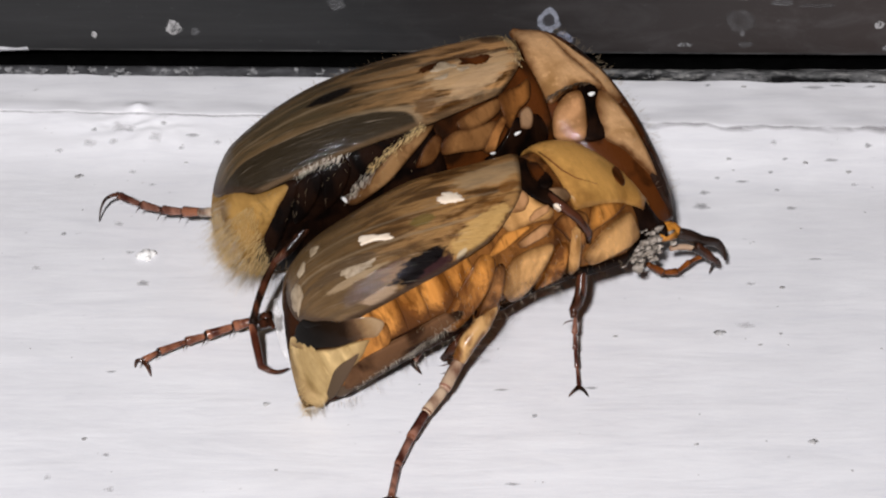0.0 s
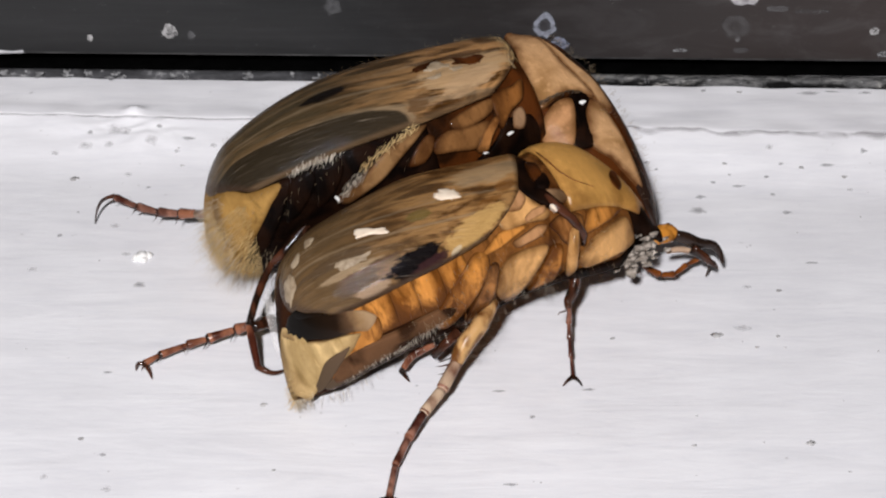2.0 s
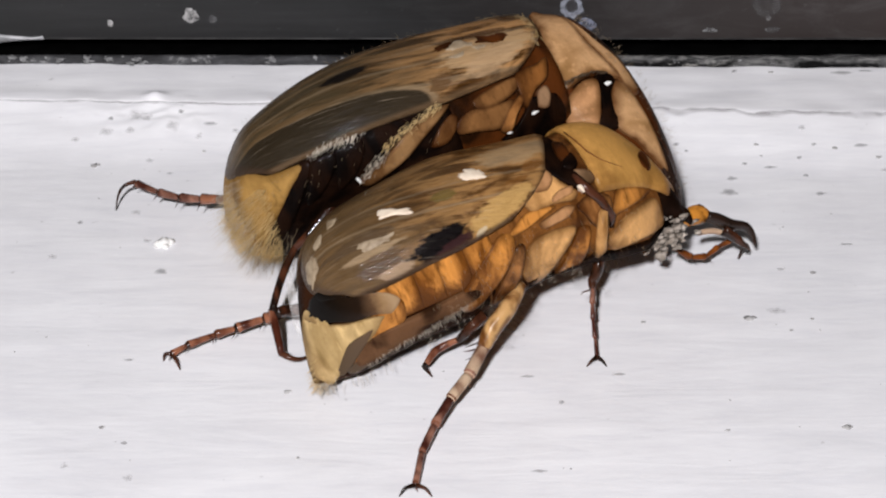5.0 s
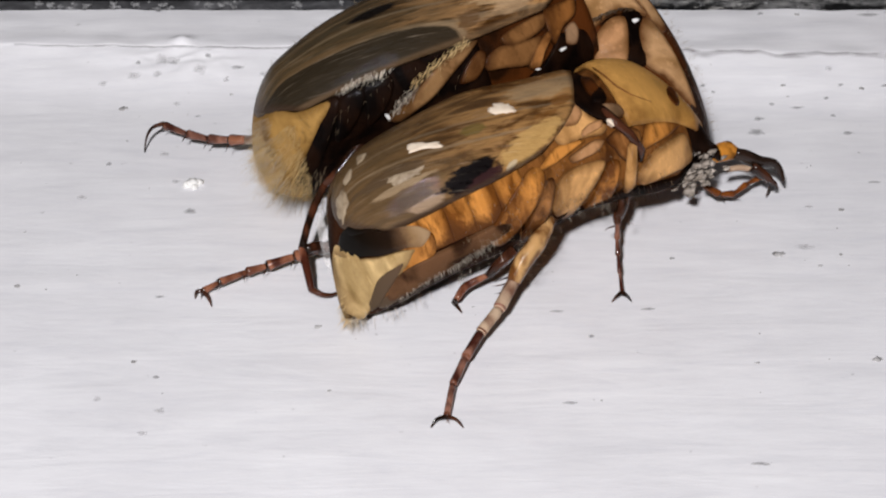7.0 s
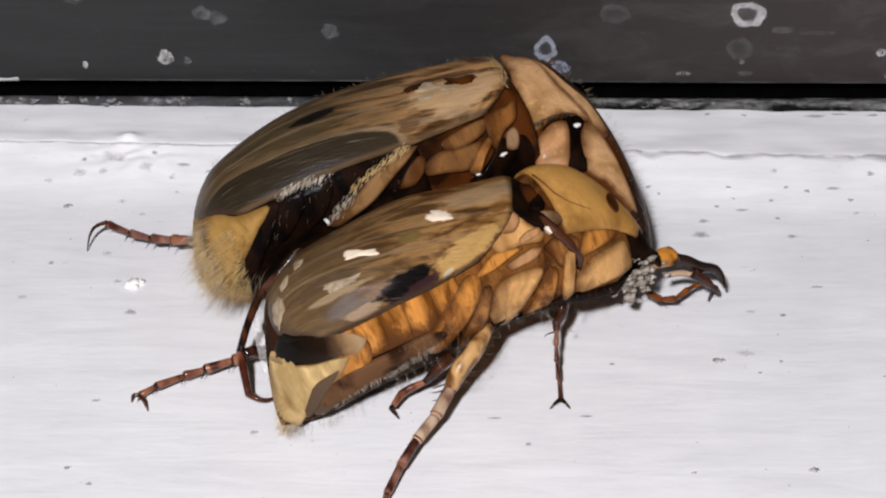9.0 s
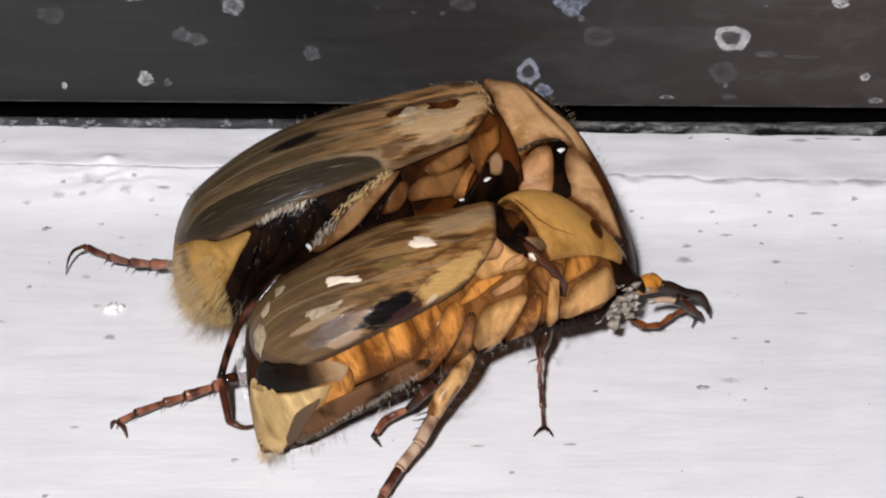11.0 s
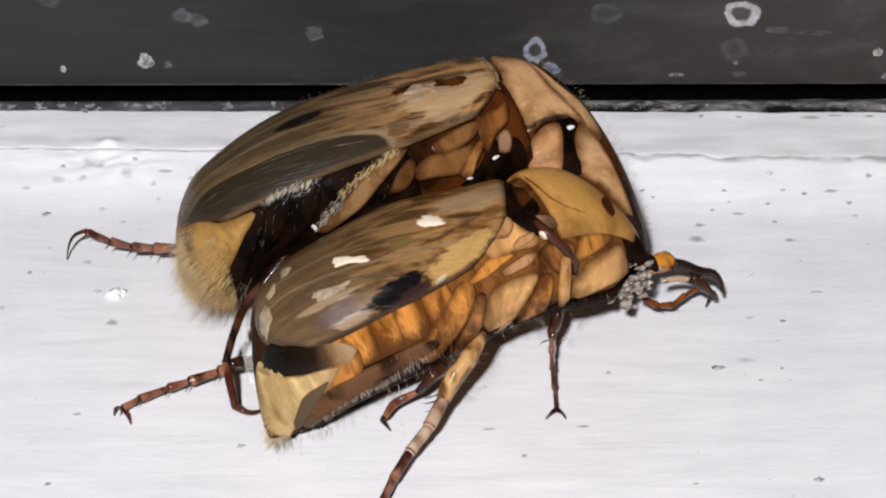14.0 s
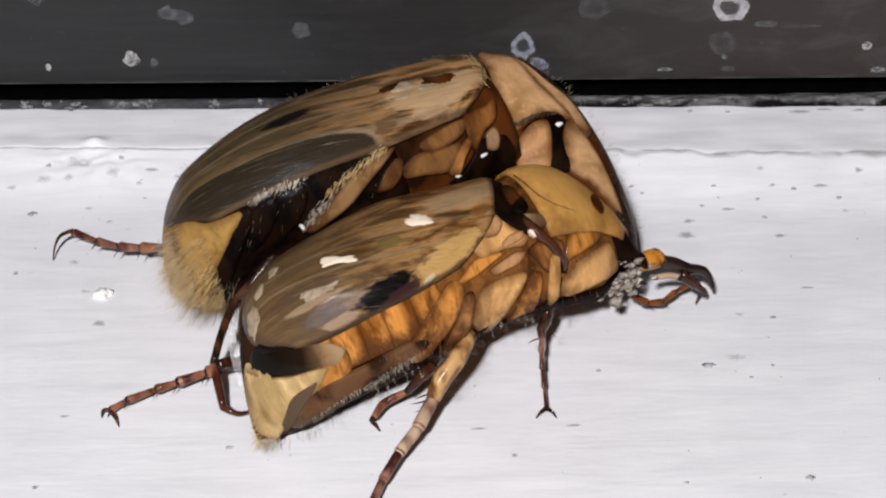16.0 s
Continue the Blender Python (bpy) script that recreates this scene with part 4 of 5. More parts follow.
part("hip_knob", FORM_B.plate([(2.46, 58), (2.66, 57), (2.66, 66), (2.5, 70), (2.36, 66)], 0.13), M_BLACKBROWN, B)
# dark strips that paint the shade under neck and breast
part("breast_shade", FORM_B.plate([(2.63, 152), (3.16, 152), (3.69, 150), (4.28, 168), (4.42, 172), (3.79, 158), (3.19, 164), (2.76, 164)], 0.033), M_BLACKBROWN, B)
part("breast_shade", FORM_B.plate([(0.84, 159), (1.53, 170), (2.06, 166), (2.46, 152), (2.56, 162), (2.0, 171), (1.37, 166), (0.94, 165)], 0.033), M_BLACKBROWN, B)
part("propygidium", FORM_B.plate([(-3.24, 58), (-3.04, 79), (-2.64, 93), (-2.24, 99), (-1.98, 104), (-1.82, 111), (-2.02, 117), (-2.28, 113), (-2.77, 107), (-3.17, 91), (-3.34, 64)], 0.046), M_PROPYG, B, "black ring fading to beige")
part("pygidium", FORM_B.plate([(-3.47, 30), (-3.34, 76), (-3.2, 94), (-3.04, 102), (-2.84, 108), (-2.54, 112), (-2.2, 117), (-2.27, 120), (-2.38, 124), (-2.55, 128), (-2.72, 132), (-2.94, 138), (-3.17, 147), (-3.27, 154), (-3.4, 170), (-3.5, 148), (-3.57, 134), (-3.63, 88), (-3.63, 14), (-3.57, 18)], 0.039), M_PYGID, B, "cream rear plate with fine hairs")
part("dark_blotch", FORM_B.plate([(-2.97, 124), (-2.67, 122), (-2.44, 123), (-2.81, 136), (-3.17, 152), (-3.2, 140)], 0.05), M_UNDERRIM, B)

# pale flakes stuck to the wing case
part("flake_glint", FORM_B.plate([(0.28, 50), (0.47, 46), (0.71, 50), (0.77, 56), (0.57, 57), (0.34, 54)], 0.19, 0.36), M_FLAKEGLINT, B, "cream flake on the wing case")
part("flake_glint", FORM_B.plate([(-1.48, 46), (-1.25, 50), (-1.12, 54), (-0.92, 57), (-0.95, 62), (-1.28, 56), (-1.51, 54)], 0.175, 0.36), M_FLAKEGLINT, B, "cream flake on the wing case")
part("flake_glint", FORM_B.plate([(-2.18, 64), (-2.01, 64), (-1.55, 68), (-1.38, 68), (-1.58, 72), (-2.04, 72)], 0.155, 0.36), M_FLAKE_DULL, B, "cream flake on the wing case")
part("flake_glint", FORM_B.plate([(-3.1, 38), (-2.9, 40), (-2.94, 56), (-3.14, 56)], 0.16, 0.36), M_FLAKE_DULL, B, "cream flake on the wing case")
part("flake_glint", FORM_B.plate([(-2.34, 20), (-2.18, 27), (-2.31, 32), (-2.44, 30)], 0.155, 0.36), M_FLAKE_DULL, B, "cream flake on the wing case")
part("flake_glint", FORM_B.plate([(-2.81, 32), (-2.57, 29), (-2.67, 39), (-2.81, 38)], 0.155, 0.36), M_FLAKE_DULL, B, "cream flake on the wing case")
part("pronotum_spot", FORM_B.plate([(4.19, 56), (4.42, 36), (4.38, 60), (4.25, 72), (4.15, 68)], 0.15), M_BROWN, B)
# a glint by the middle thigh, painted as a small pale plate
part("flake_glint", FORM_B.plate([(2.43, 84), (2.56, 84), (2.66, 88), (2.53, 90)], 0.13, 0.22), M_FLAKEGLINT, B, "small white glint")
part("pronotum_seam", tube([FORM_B.at(x, radians(p), 0.115) for x, p in [(2.83, 33), (2.89, 46), (2.99, 60), (3.19, 69), (3.59, 76)]], [0.012, 0.02, 0.018, 0.012, 0.005], 6), M_RUST, B)

# flank plates of the rear beetle
part("flank_plate", FORM_A.plate([(0.86, 100), (1.25, 96), (1.67, 94), (1.88, 95), (1.76, 103), (1.4, 107), (0.95, 107)], 0.018), M_ROSE, A)
part("flank_plate", FORM_A.plate([(0.38, 110), (0.71, 106), (1.19, 108), (1.61, 109), (1.52, 117), (1.19, 123), (0.68, 119), (0.35, 117)], 0.018), M_ROSE, A)
part("flank_plate", FORM_A.plate([(1.21, 124), (1.58, 112), (1.83, 108), (1.87, 112), (1.62, 120), (1.42, 128)], 0.033), M_RUST, A)
part("flank_plate", FORM_A.plate([(-0.31, 120), (-0.07, 110), (0.23, 104), (0.35, 107), (0.23, 114), (-0.01, 120)], 0.03), M_ROSE, A)
part("wing_case_crack", FORM_A.plate([(0.5, 61), (0.77, 57), (1.1, 56), (1.34, 56), (1.19, 61), (0.8, 63), (0.56, 63)], 0.15, 0.36), M_CORE, A, "dark crack in the wing case")
part("wing_case_scar", FORM_A.plate([(1.49, 57), (1.79, 60), (2.15, 60), (2.24, 66), (2.0, 70), (1.73, 68), (1.46, 64)], 0.148, 0.36), M_BROWN, A, "dark worn patch on the wing case")
part("flake_glint", FORM_A.plate([(0.83, 63), (1.1, 58), (1.31, 61), (1.37, 65), (1.13, 65), (0.89, 65)], 0.165, 0.36), M_FLAKE_DULL, A, "dull flake on the wing case")
part("flake_glint", FORM_A.plate([(0.74, 70), (1.01, 69), (1.13, 69), (1.04, 72), (0.86, 72)], 0.16, 0.36), M_FLAKE_DULL, A, "dull flake on the wing case")
part("flake_glint", FORM_A.plate([(1.37, 67), (1.55, 67), (1.64, 69), (1.49, 70), (1.37, 70)], 0.16, 0.36), M_FLAKE_DULL, A, "dull flake on the wing case")
part("side_plate", FORM_A.plate([(1.95, 92), (2.4, 90), (2.68, 88), (2.52, 102), (2.19, 108), (1.91, 117), (1.87, 105)], 0.033), M_UMBER, A)
part("shoulder_plate", FORM_A.plate([(2.15, 120), (2.24, 110), (2.44, 108), (2.48, 115), (2.36, 123)], 0.046), M_GREYTAN, A)
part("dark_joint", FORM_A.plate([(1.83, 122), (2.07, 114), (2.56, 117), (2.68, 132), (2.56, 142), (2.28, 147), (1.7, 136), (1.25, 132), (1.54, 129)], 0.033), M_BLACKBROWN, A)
# three wet glints, painted as tiny white plates
part("flake_glint", FORM_A.plate([(1.95, 123), (1.99, 122), (2.07, 122), (2.11, 123), (1.99, 124)], 0.078), M_BITGLINT, A, "tiny white glint")
part("flake_glint", FORM_A.plate([(1.3, 128), (1.38, 128), (1.42, 129), (1.34, 129)], 0.078), M_BITGLINT, A, "tiny white glint")
part("flake_glint", FORM_A.plate([(-2.01, 129), (-1.97, 128), (-1.93, 130), (-1.97, 132)], 0.078), M_BITGLINT, A, "tiny white glint")
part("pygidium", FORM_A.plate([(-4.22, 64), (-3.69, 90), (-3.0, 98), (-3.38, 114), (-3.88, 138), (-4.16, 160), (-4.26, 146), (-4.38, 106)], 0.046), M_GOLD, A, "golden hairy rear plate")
# this segment and the belly rings carry the gap's shade in their colour
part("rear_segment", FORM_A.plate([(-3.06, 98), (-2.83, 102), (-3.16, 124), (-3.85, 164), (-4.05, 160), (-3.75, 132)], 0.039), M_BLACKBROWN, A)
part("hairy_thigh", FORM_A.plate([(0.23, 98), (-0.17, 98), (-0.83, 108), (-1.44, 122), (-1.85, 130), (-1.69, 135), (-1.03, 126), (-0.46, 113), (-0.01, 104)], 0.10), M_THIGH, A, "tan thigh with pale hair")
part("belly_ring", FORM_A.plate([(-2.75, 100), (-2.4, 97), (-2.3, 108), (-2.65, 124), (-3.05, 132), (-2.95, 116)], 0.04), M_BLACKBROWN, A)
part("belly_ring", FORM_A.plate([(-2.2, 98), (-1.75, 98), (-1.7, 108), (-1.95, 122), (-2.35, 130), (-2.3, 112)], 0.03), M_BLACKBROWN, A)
part("collar_fleck", lined_hair(FORM_A, [(2.62, 28), (2.74, 45), (2.74, 63), (2.68, 80)], 34, 0.09, 0.05, 0.014, (0, 0, 0.6), 61, 0.09, -0.2), M_FLAKE_DULL, A, kind="stuff")
part("collar_hair", lined_hair(FORM_A, [(1.99, 38), (2.4, 39), (2.77, 42), (2.73, 63), (2.68, 76)], 210, 0.22, 0.09, 0.0035, (0, 0, 0.6), 34, 0.08, -0.2), M_HAIR, A, kind="stuff")
# short pale bristles paint the white glints along the margin; the thigh has real hair
part("hair_and_glint", lined_hair(FORM_A, [(-2.67, 94), (-2.46, 92), (-2.22, 94), (-1.89, 96), (-1.73, 96)], 130, 0.11, 0.06, 0.007, (-0.8, 0, 0), 31, 0.14), M_PALEHAIR, A, kind="stuff")
part("hair_and_glint", lined_hair(FORM_A, [(0.07, 96), (-0.3, 99), (-0.87, 105), (-1.32, 114)], 200, 0.10, 0.05, 0.006, (-1.2, 0, 0), 32, 0.16), M_HAIR, A, kind="stuff")
part("hair_and_glint", lined_hair(FORM_A, [(-1.32, 115), (-1.52, 120), (-1.73, 123), (-1.89, 128)], 110, 0.10, 0.06, 0.006, (-0.8, 0, 0), 33, 0.16), M_PALEHAIR, A, kind="stuff")

# bent fore body of the rear beetle
part("pronotum", FORM_C.plate([(-2.77, 4), (-2.57, -16), (-1.6, -9), (-0.77, -12), (-0.56, -12), (-0.81, 2), (-0.88, 15), (-0.85, 32), (-1.15, 32), (-1.87, 24)], 0.046), M_PRONOTUM, FORE)
part("pronotum_rim", FORM_C.plate([(-2.43, -18), (-1.62, -20), (-0.85, -29), (-0.13, -27), (-0.2, -15), (-0.68, -15), (-1.53, -12)], 0.033), M_PRONOTUM, FORE)
part("cheek_plate", FORM_C.plate([(-0.28, 50), (-0.6, 36), (-0.73, 18), (-0.58, 7), (-0.05, 20), (0.25, 32), (-0.05, 50)], 0.039), M_PINK, FORE)
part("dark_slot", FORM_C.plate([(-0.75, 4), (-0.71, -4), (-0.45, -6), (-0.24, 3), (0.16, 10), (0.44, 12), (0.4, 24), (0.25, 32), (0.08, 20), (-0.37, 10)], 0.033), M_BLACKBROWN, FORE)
part("face_plate", FORM_C.plate([(-0.32, -4), (-0.24, -14), (0.38, -16), (1.27, -14), (1.78, -10), (1.35, 0), (0.89, 6), (0.48, 14)], 0.039), M_PRONOTUM, FORE)
part("face_edge", FORM_C.plate([(1.03, -15), (1.35, -20), (2.35, -26), (2.56, -27), (2.16, -9), (1.61, -6)], 0.033), M_BLACK, FORE)
# the highlight in the slot, painted as a white plate
part("pale_glint", FORM_C.plate([(-0.49, 3), (-0.49, 0), (-0.43, -2), (-0.41, 2)], 0.065), M_BITGLINT, FORE)
part("bristle_fringe", lined_hair(FORM_C, [(-0.9, 33), (-0.88, 20), (-0.81, 4), (-0.62, -4)], 60, 0.15, 0.012, 0.014, (0, 0, 0), 21, 0.11), M_DARKHAIR, FORE, kind="stuff")

# the front beetle's pronotum: a domed shield over its neck, cut obliquely behind
def shield(form, x_back, x_front, phi0, phi1, lift, cut, rows=14, cols=36):
    V, uv = [], []
    for skin in (0, 1):
        for i in range(rows):
            s = i / (rows - 1)
            for k in range(cols):
                f = k / (cols - 1)
                phi = phi0 + (phi1 - phi0) * f
                xb = x_back - cut * math.cos(phi)
                x = xb + (x_front - 0.35 * abs(2 * f - 1) ** 2 - xb) * s
                edge = min(1, 6 * s, 5 * (1 - s), 9 * f, 9 * (1 - f))
                V.append(form.at(x, phi, (lift * (0.25 + 0.75 * max(edge, 0) ** 0.5) if skin == 0 else -0.05)))
                uv.append((0.7 * (2 * s - 1), 0.7 * (2 * f - 1)))
    n = rows * cols
    F_ = grid_faces(rows, cols) + [tuple(reversed([a + n for a in q])) for q in grid_faces(rows, cols)]
    rim = list(range(cols)) + [i * cols + cols - 1 for i in range(1, rows)] + [(rows - 1) * cols + k for k in range(cols - 2, -1, -1)] + [i * cols for i in range(rows - 2, 0, -1)]
    F_ += [(rim[i], rim[(i + 1) % len(rim)], rim[(i + 1) % len(rim)] + n, rim[i] + n) for i in range(len(rim))]
    return V, F_, uv


part("pronotum", shield(FORM_B, 2.85, 4.85, -1.6, 1.62, 0.10, 0.0), M_YELLOW, B, "yellow-tan shield with a brown spot")


def leg(name, root, pts, radii, mat):
    """The upper piece of a leg, from world places; its further pieces hang on it."""
    loc = [local(root, p) for p in pts]
    ob = part(name, tube(loc, radii, 10), mat, root)
    ob["thing"] = root.name
    return ob


def sub(name, upper, pts, radii, mat, flat=1.0):
    root = upper.parent
    fine = [local(root, p) for p in pts]
    # round the bends: two in-between places on each stretch
    P_, R_ = [], []
    n = len(fine)
    for i in range(n - 1):
        p0, p1, p2, p3 = fine[max(i - 1, 0)], fine[i], fine[i + 1], fine[min(i + 2, n - 1)]
        for k in range(3):
            t = k / 3
            P_.append(0.5 * ((2 * p1) + (p2 - p0) * t + (2 * p0 - 5 * p1 + 4 * p2 - p3) * t * t + (3 * p1 - p0 - 3 * p2 + p3) * t ** 3))
            R_.append(radii[i] + (radii[i + 1] - radii[i]) * t)
    P_.append(fine[-1])
    R_.append(radii[-1])
    return part(name, tube(P_, R_, 10, flat), mat, upper)


def tarsus(upper, pts, r, mat, tip_mat, taper=0.09):
    """Foot joints like stacked cups, each with a dark collar and two spurs."""
    root = upper.parent
    loc = [local(root, p) for p in pts]
    made = []
    for i, (a, b) in enumerate(zip(loc, loc[1:])):
        k = r * (1.0 - taper * i)
        d = (b - a)
        one = mat[min(i, len(mat) - 1)] if isinstance(mat, tuple) else mat
        made.append(part("foot_joint", tube([a, a + d * 0.12, a + d * 0.6, a + d * 0.9, b], [k * w for w in ((0.55, 0.72, 0.9, 1.08, 0.8) if taper < 0.1 else (0.85, 0.95, 0.95, 0.98, 0.86))], 9), one, upper))
        ring = tip_mat[min(i, len(tip_mat) - 1)] if isinstance(tip_mat, tuple) else tip_mat
        made.append(part("joint_collar", joined(tube([a + d * 0.86, a + d * 0.93, a + d * 1.02], [k * 0.93, k * (1.08 if taper < 0.1 else 1.0), k * 0.75], 9),
                                           hair(a + d * 0.95, d.normalized() * 0.9 + Vector((0, -0.3, -0.9)), min(k, 0.12) * 2.6, min(k, 0.1) * 0.22),
                                           hair(a + d * 0.95, d.normalized() * 0.9 + Vector((0, 0.6, -0.7)), min(k, 0.12) * 2.2, min(k, 0.1) * 0.22)), ring, upper))
    return made


def claws(upper, root_place, curves, parts=None):
    for c in curves:
        loc = [local(upper.parent, p) for p in c]
        n = len(loc)
        ob = sub("claw", upper, c, [0.055 * (1 - 0.8 * i / (n - 1)) for i in range(n)], M_DARKLEG)
        if parts is not None:
            parts.append(ob)


def spines(upper, places, d, length):
    made = []
    for p in places:
        a = local(upper.parent, p)
        b = local(upper.parent, tuple(u + v for u, v in zip(p, d)))
        made.append(part("spine", hair(a, b - a, length, 0.022), M_DARKLEG, upper))
    return made



def bristles(upper, places, d, length, per=3, seed=1):
    """Fine dark bristles along the edge of a leg, given by world places."""
    rng = random.Random(seed)
    root = upper.parent
    out = []
    for a, b in zip(places, places[1:]):
        for _ in range(per):
            p = Vector(a).lerp(Vector(b), rng.random())
            q = p + Vector(d) + Vector((rng.uniform(-0.3, 0.3), rng.uniform(-0.3, 0.3), rng.uniform(-0.3, 0.3)))
            u, v = local(root, p), local(root, q)
            out.append(hair(u, v - u, length * rng.uniform(0.5, 1.2), 0.006, rng=rng))
    part("leg_bristles", joined(*out), M_DARKHAIR, upper, kind="stuff")


# legs of the front beetle
mid_thigh = leg("middle_thigh", B, [(1.93, -4.79, 3.72), (2.19, -4.98, 3.53), (2.48, -5.05, 3.29), (2.72, -5.11, 2.94), (2.73, -5.12, 2.68)], [0.06, 0.10, 0.10, 0.09, 0.05], M_DARKLEG)
hind = leg("hind_leg", B, [(1.33, -5.44, 2.02), (1.1, -5.63, 1.83), (0.88, -5.81, 1.72)], [0.16, 0.16, 0.13], M_CORE)
tibia = sub("tibia", hind, [(0.91, -5.82, 1.75), (0.64, -6.22, 1.49), (0.31, -6.54, 1.18), (0.14, -6.79, 0.92)], [0.17, 0.25, 0.25, 0.19], M_TIBIA, 0.75)
spines(hind, [(0.03, -6.63, 0.9), (-0.01, -6.71, 0.8), (0.03, -6.88, 0.75), (0.09, -7.02, 0.7)], (-0.35, -0.08, -0.05), 0.3)
tarsus(hind, [(0.18, -6.65, 0.9), (-0.17, -7.34, 0.64), (-0.54, -7.85, 0.46), (-0.85, -8.45, 0.31), (-1.09, -9.09, 0.2), (-1.21, -9.91, 0.1)], 0.14, (M_PALELEG, M_PALELEG, M_PINKLEG, M_PINKLEG), (M_PINKLEG, M_REDLEG, M_REDLEG), 0.12)
bristles(hind, [(0.98, -5.92, 1.69), (0.78, -6.27, 1.44), (0.48, -6.67, 1.19), (0.28, -6.92, 0.99)], (0.7, -0.3, -0.1), 0.3, 7, 3)
claws(hind, (-1.21, -9.91, 0.1), [([(-1.21, -9.91, 0.1), (-1.4, -10.02, 0.14), (-1.51, -10.13, 0.02)]), ([(-1.21, -9.91, 0.1), (-1.04, -10.02, 0.14), (-0.89, -10.13, 0.02)])])
middle = leg("middle_leg", B, [(2.51, -5.06, 3.13), (2.54, -5.16, 3.06), (2.53, -5.34, 2.7), (2.52, -5.3, 2.24), (2.47, -5.18, 1.99)], [0.03, 0.10, 0.12, 0.12, 0.06], M_TANPLATE)
knuckle = sub("knuckle", middle, [(2.52, -4.2, 2.1), (2.48, -4.68, 1.5), (2.41, -4.82, 1.25), (2.34, -4.88, 1.11), (2.34, -5.03, 1.02)], [0.09, 0.12, 0.12, 0.10, 0.07], M_DARKLEG)
mid_foot = tarsus(middle, [(2.34, -4.99, 1.02), (2.32, -5.27, 0.82), (2.33, -5.52, 0.59), (2.36, -5.81, 0.34), (2.39, -6.16, 0.12)], 0.062, M_PINKLEG, M_REDLEG)
bristles(middle, [(2.71, -4.77, 1.51), (2.66, -4.97, 1.31), (2.49, -5.19, 1.1)], (0.6, -0.3, -0.4), 0.18, 5, 5)
claws(middle, (2.39, -6.16, 0.12), [([(2.39, -6.16, 0.12), (2.27, -6.28, 0.12), (2.17, -6.35, 0.02)]), ([(2.39, -6.16, 0.12), (2.49, -6.28, 0.12), (2.58, -6.35, 0.02)])], parts=mid_foot)
mid_foot += spines(middle, [(2.28, -5.02, 0.97)], (-0.3, -0.15, 0.0), 0.28)
far_leg = leg("hind_leg", B, [(-3.56, -5.38, 0.8), (-3.85, -5.26, 0.62)], [0.13, 0.13], M_DARKLEG)
tarsus(far_leg, [(-3.84, -5.23, 0.6), (-4.39, -5.24, 0.42), (-4.98, -5.41, 0.3), (-5.39, -5.56, 0.26), (-5.95, -5.86, 0.22), (-6.25, -6.04, 0.14)], 0.12, M_REDLEG, M_DARKLEG)
claws(far_leg, (-6.25, -6.04, 0.14), [([(-6.25, -6.04, 0.14), (-6.13, -6.26, 0.16), (-6.04, -6.4, 0.02)]), ([(-6.25, -6.04, 0.14), (-6.38, -6.06, 0.16), (-6.41, -6.12, 0.02)])])
tucked = leg("middle_leg", B, [(0.17, -6.09, 1.2), (-0.17, -6.21, 0.9), (-0.37, -6.26, 0.66)], [0.12, 0.1, 0.08], M_DARKLEG)
tuck_foot = sub("foot", tucked, [(-0.35, -6.23, 0.66), (-0.64, -6.24, 0.5), (-0.86, -6.33, 0.4), (-1.02, -6.56, 0.28)], [0.07, 0.1, 0.11, 0.08], M_REDLEG, 0.8)
tuck_claw = sub("claw", tucked, [(-1.02, -6.56, 0.28), (-1.08, -6.6, 0.26), (-1.0, -6.62, 0.14), (-0.9, -6.68, 0.03)], [0.05, 0.045, 0.035, 0.01], M_DARKLEG)
fore = leg("fore_leg", B, [(4.26, -3.47, 1.6), (4.63, -3.27, 1.6), (4.82, -3.11, 1.55)], [0.13, 0.2, 0.22], M_AMBERYELLOW)
sub("femur_ball", fore, [(4.6, -3.07, 1.6), (4.67, -3.13, 1.6), (4.82, -3.13, 1.55), (4.95, -3.14, 1.5)], [0.14, 0.22, 0.23, 0.17], M_AMBERYELLOW, 0.8)
sub("tibia", fore, [(4.92, -3.21, 1.55), (5.18, -3.17, 1.45), (5.48, -3.17, 1.3), (5.81, -3.03, 1.15), (5.99, -3.09, 0.95), (6.04, -3.23, 0.8)], [0.15, 0.17, 0.16, 0.13, 0.08, 0.02], M_BLACK, 0.8)
sub("tibia_tooth", fore, [(5.31, -3.3, 1.25), (5.62, -3.37, 1.05), (5.86, -3.45, 0.85)], [0.16, 0.13, 0.02], M_DARKLEG, 0.7)
sub("tibia_spur", fore, [(4.77, -3.32, 1.2), (5.13, -3.25, 1.2), (5.54, -3.31, 1.1)], [0.06, 0.07, 0.05], M_PALELEG)
tarsus(fore, [(4.28, -3.47, 0.9), (4.65, -3.45, 0.65), (4.99, -3.3, 0.55), (5.29, -3.01, 0.6), (5.56, -2.86, 0.65), (5.74, -2.8, 0.6)], 0.085, M_AMBERLEG, M_DARKLEG)
claws(fore, (5.72, -2.8, 0.6), [([(5.72, -2.8, 0.6), (5.82, -2.88, 0.45), (5.76, -2.9, 0.2)]), ([(5.72, -2.8, 0.6), (5.94, -2.79, 0.5), (6.02, -2.83, 0.35)])])

# legs of the rear beetle
back = leg("hind_leg", A, [(-2.58, -3.32, 2.6), (-3.02, -3.81, 2.25), (-3.42, -4.14, 1.85), (-3.75, -4.33, 1.6)], [0.08, 0.12, 0.115, 0.08], M_DARKLEG)
sub("tibia", back, [(-3.75, -4.29, 1.6), (-3.93, -4.61, 1.35), (-4.08, -5.02, 1.1), (-4.2, -5.45, 0.8)], [0.07, 0.09, 0.085, 0.08], M_DARKLEG)
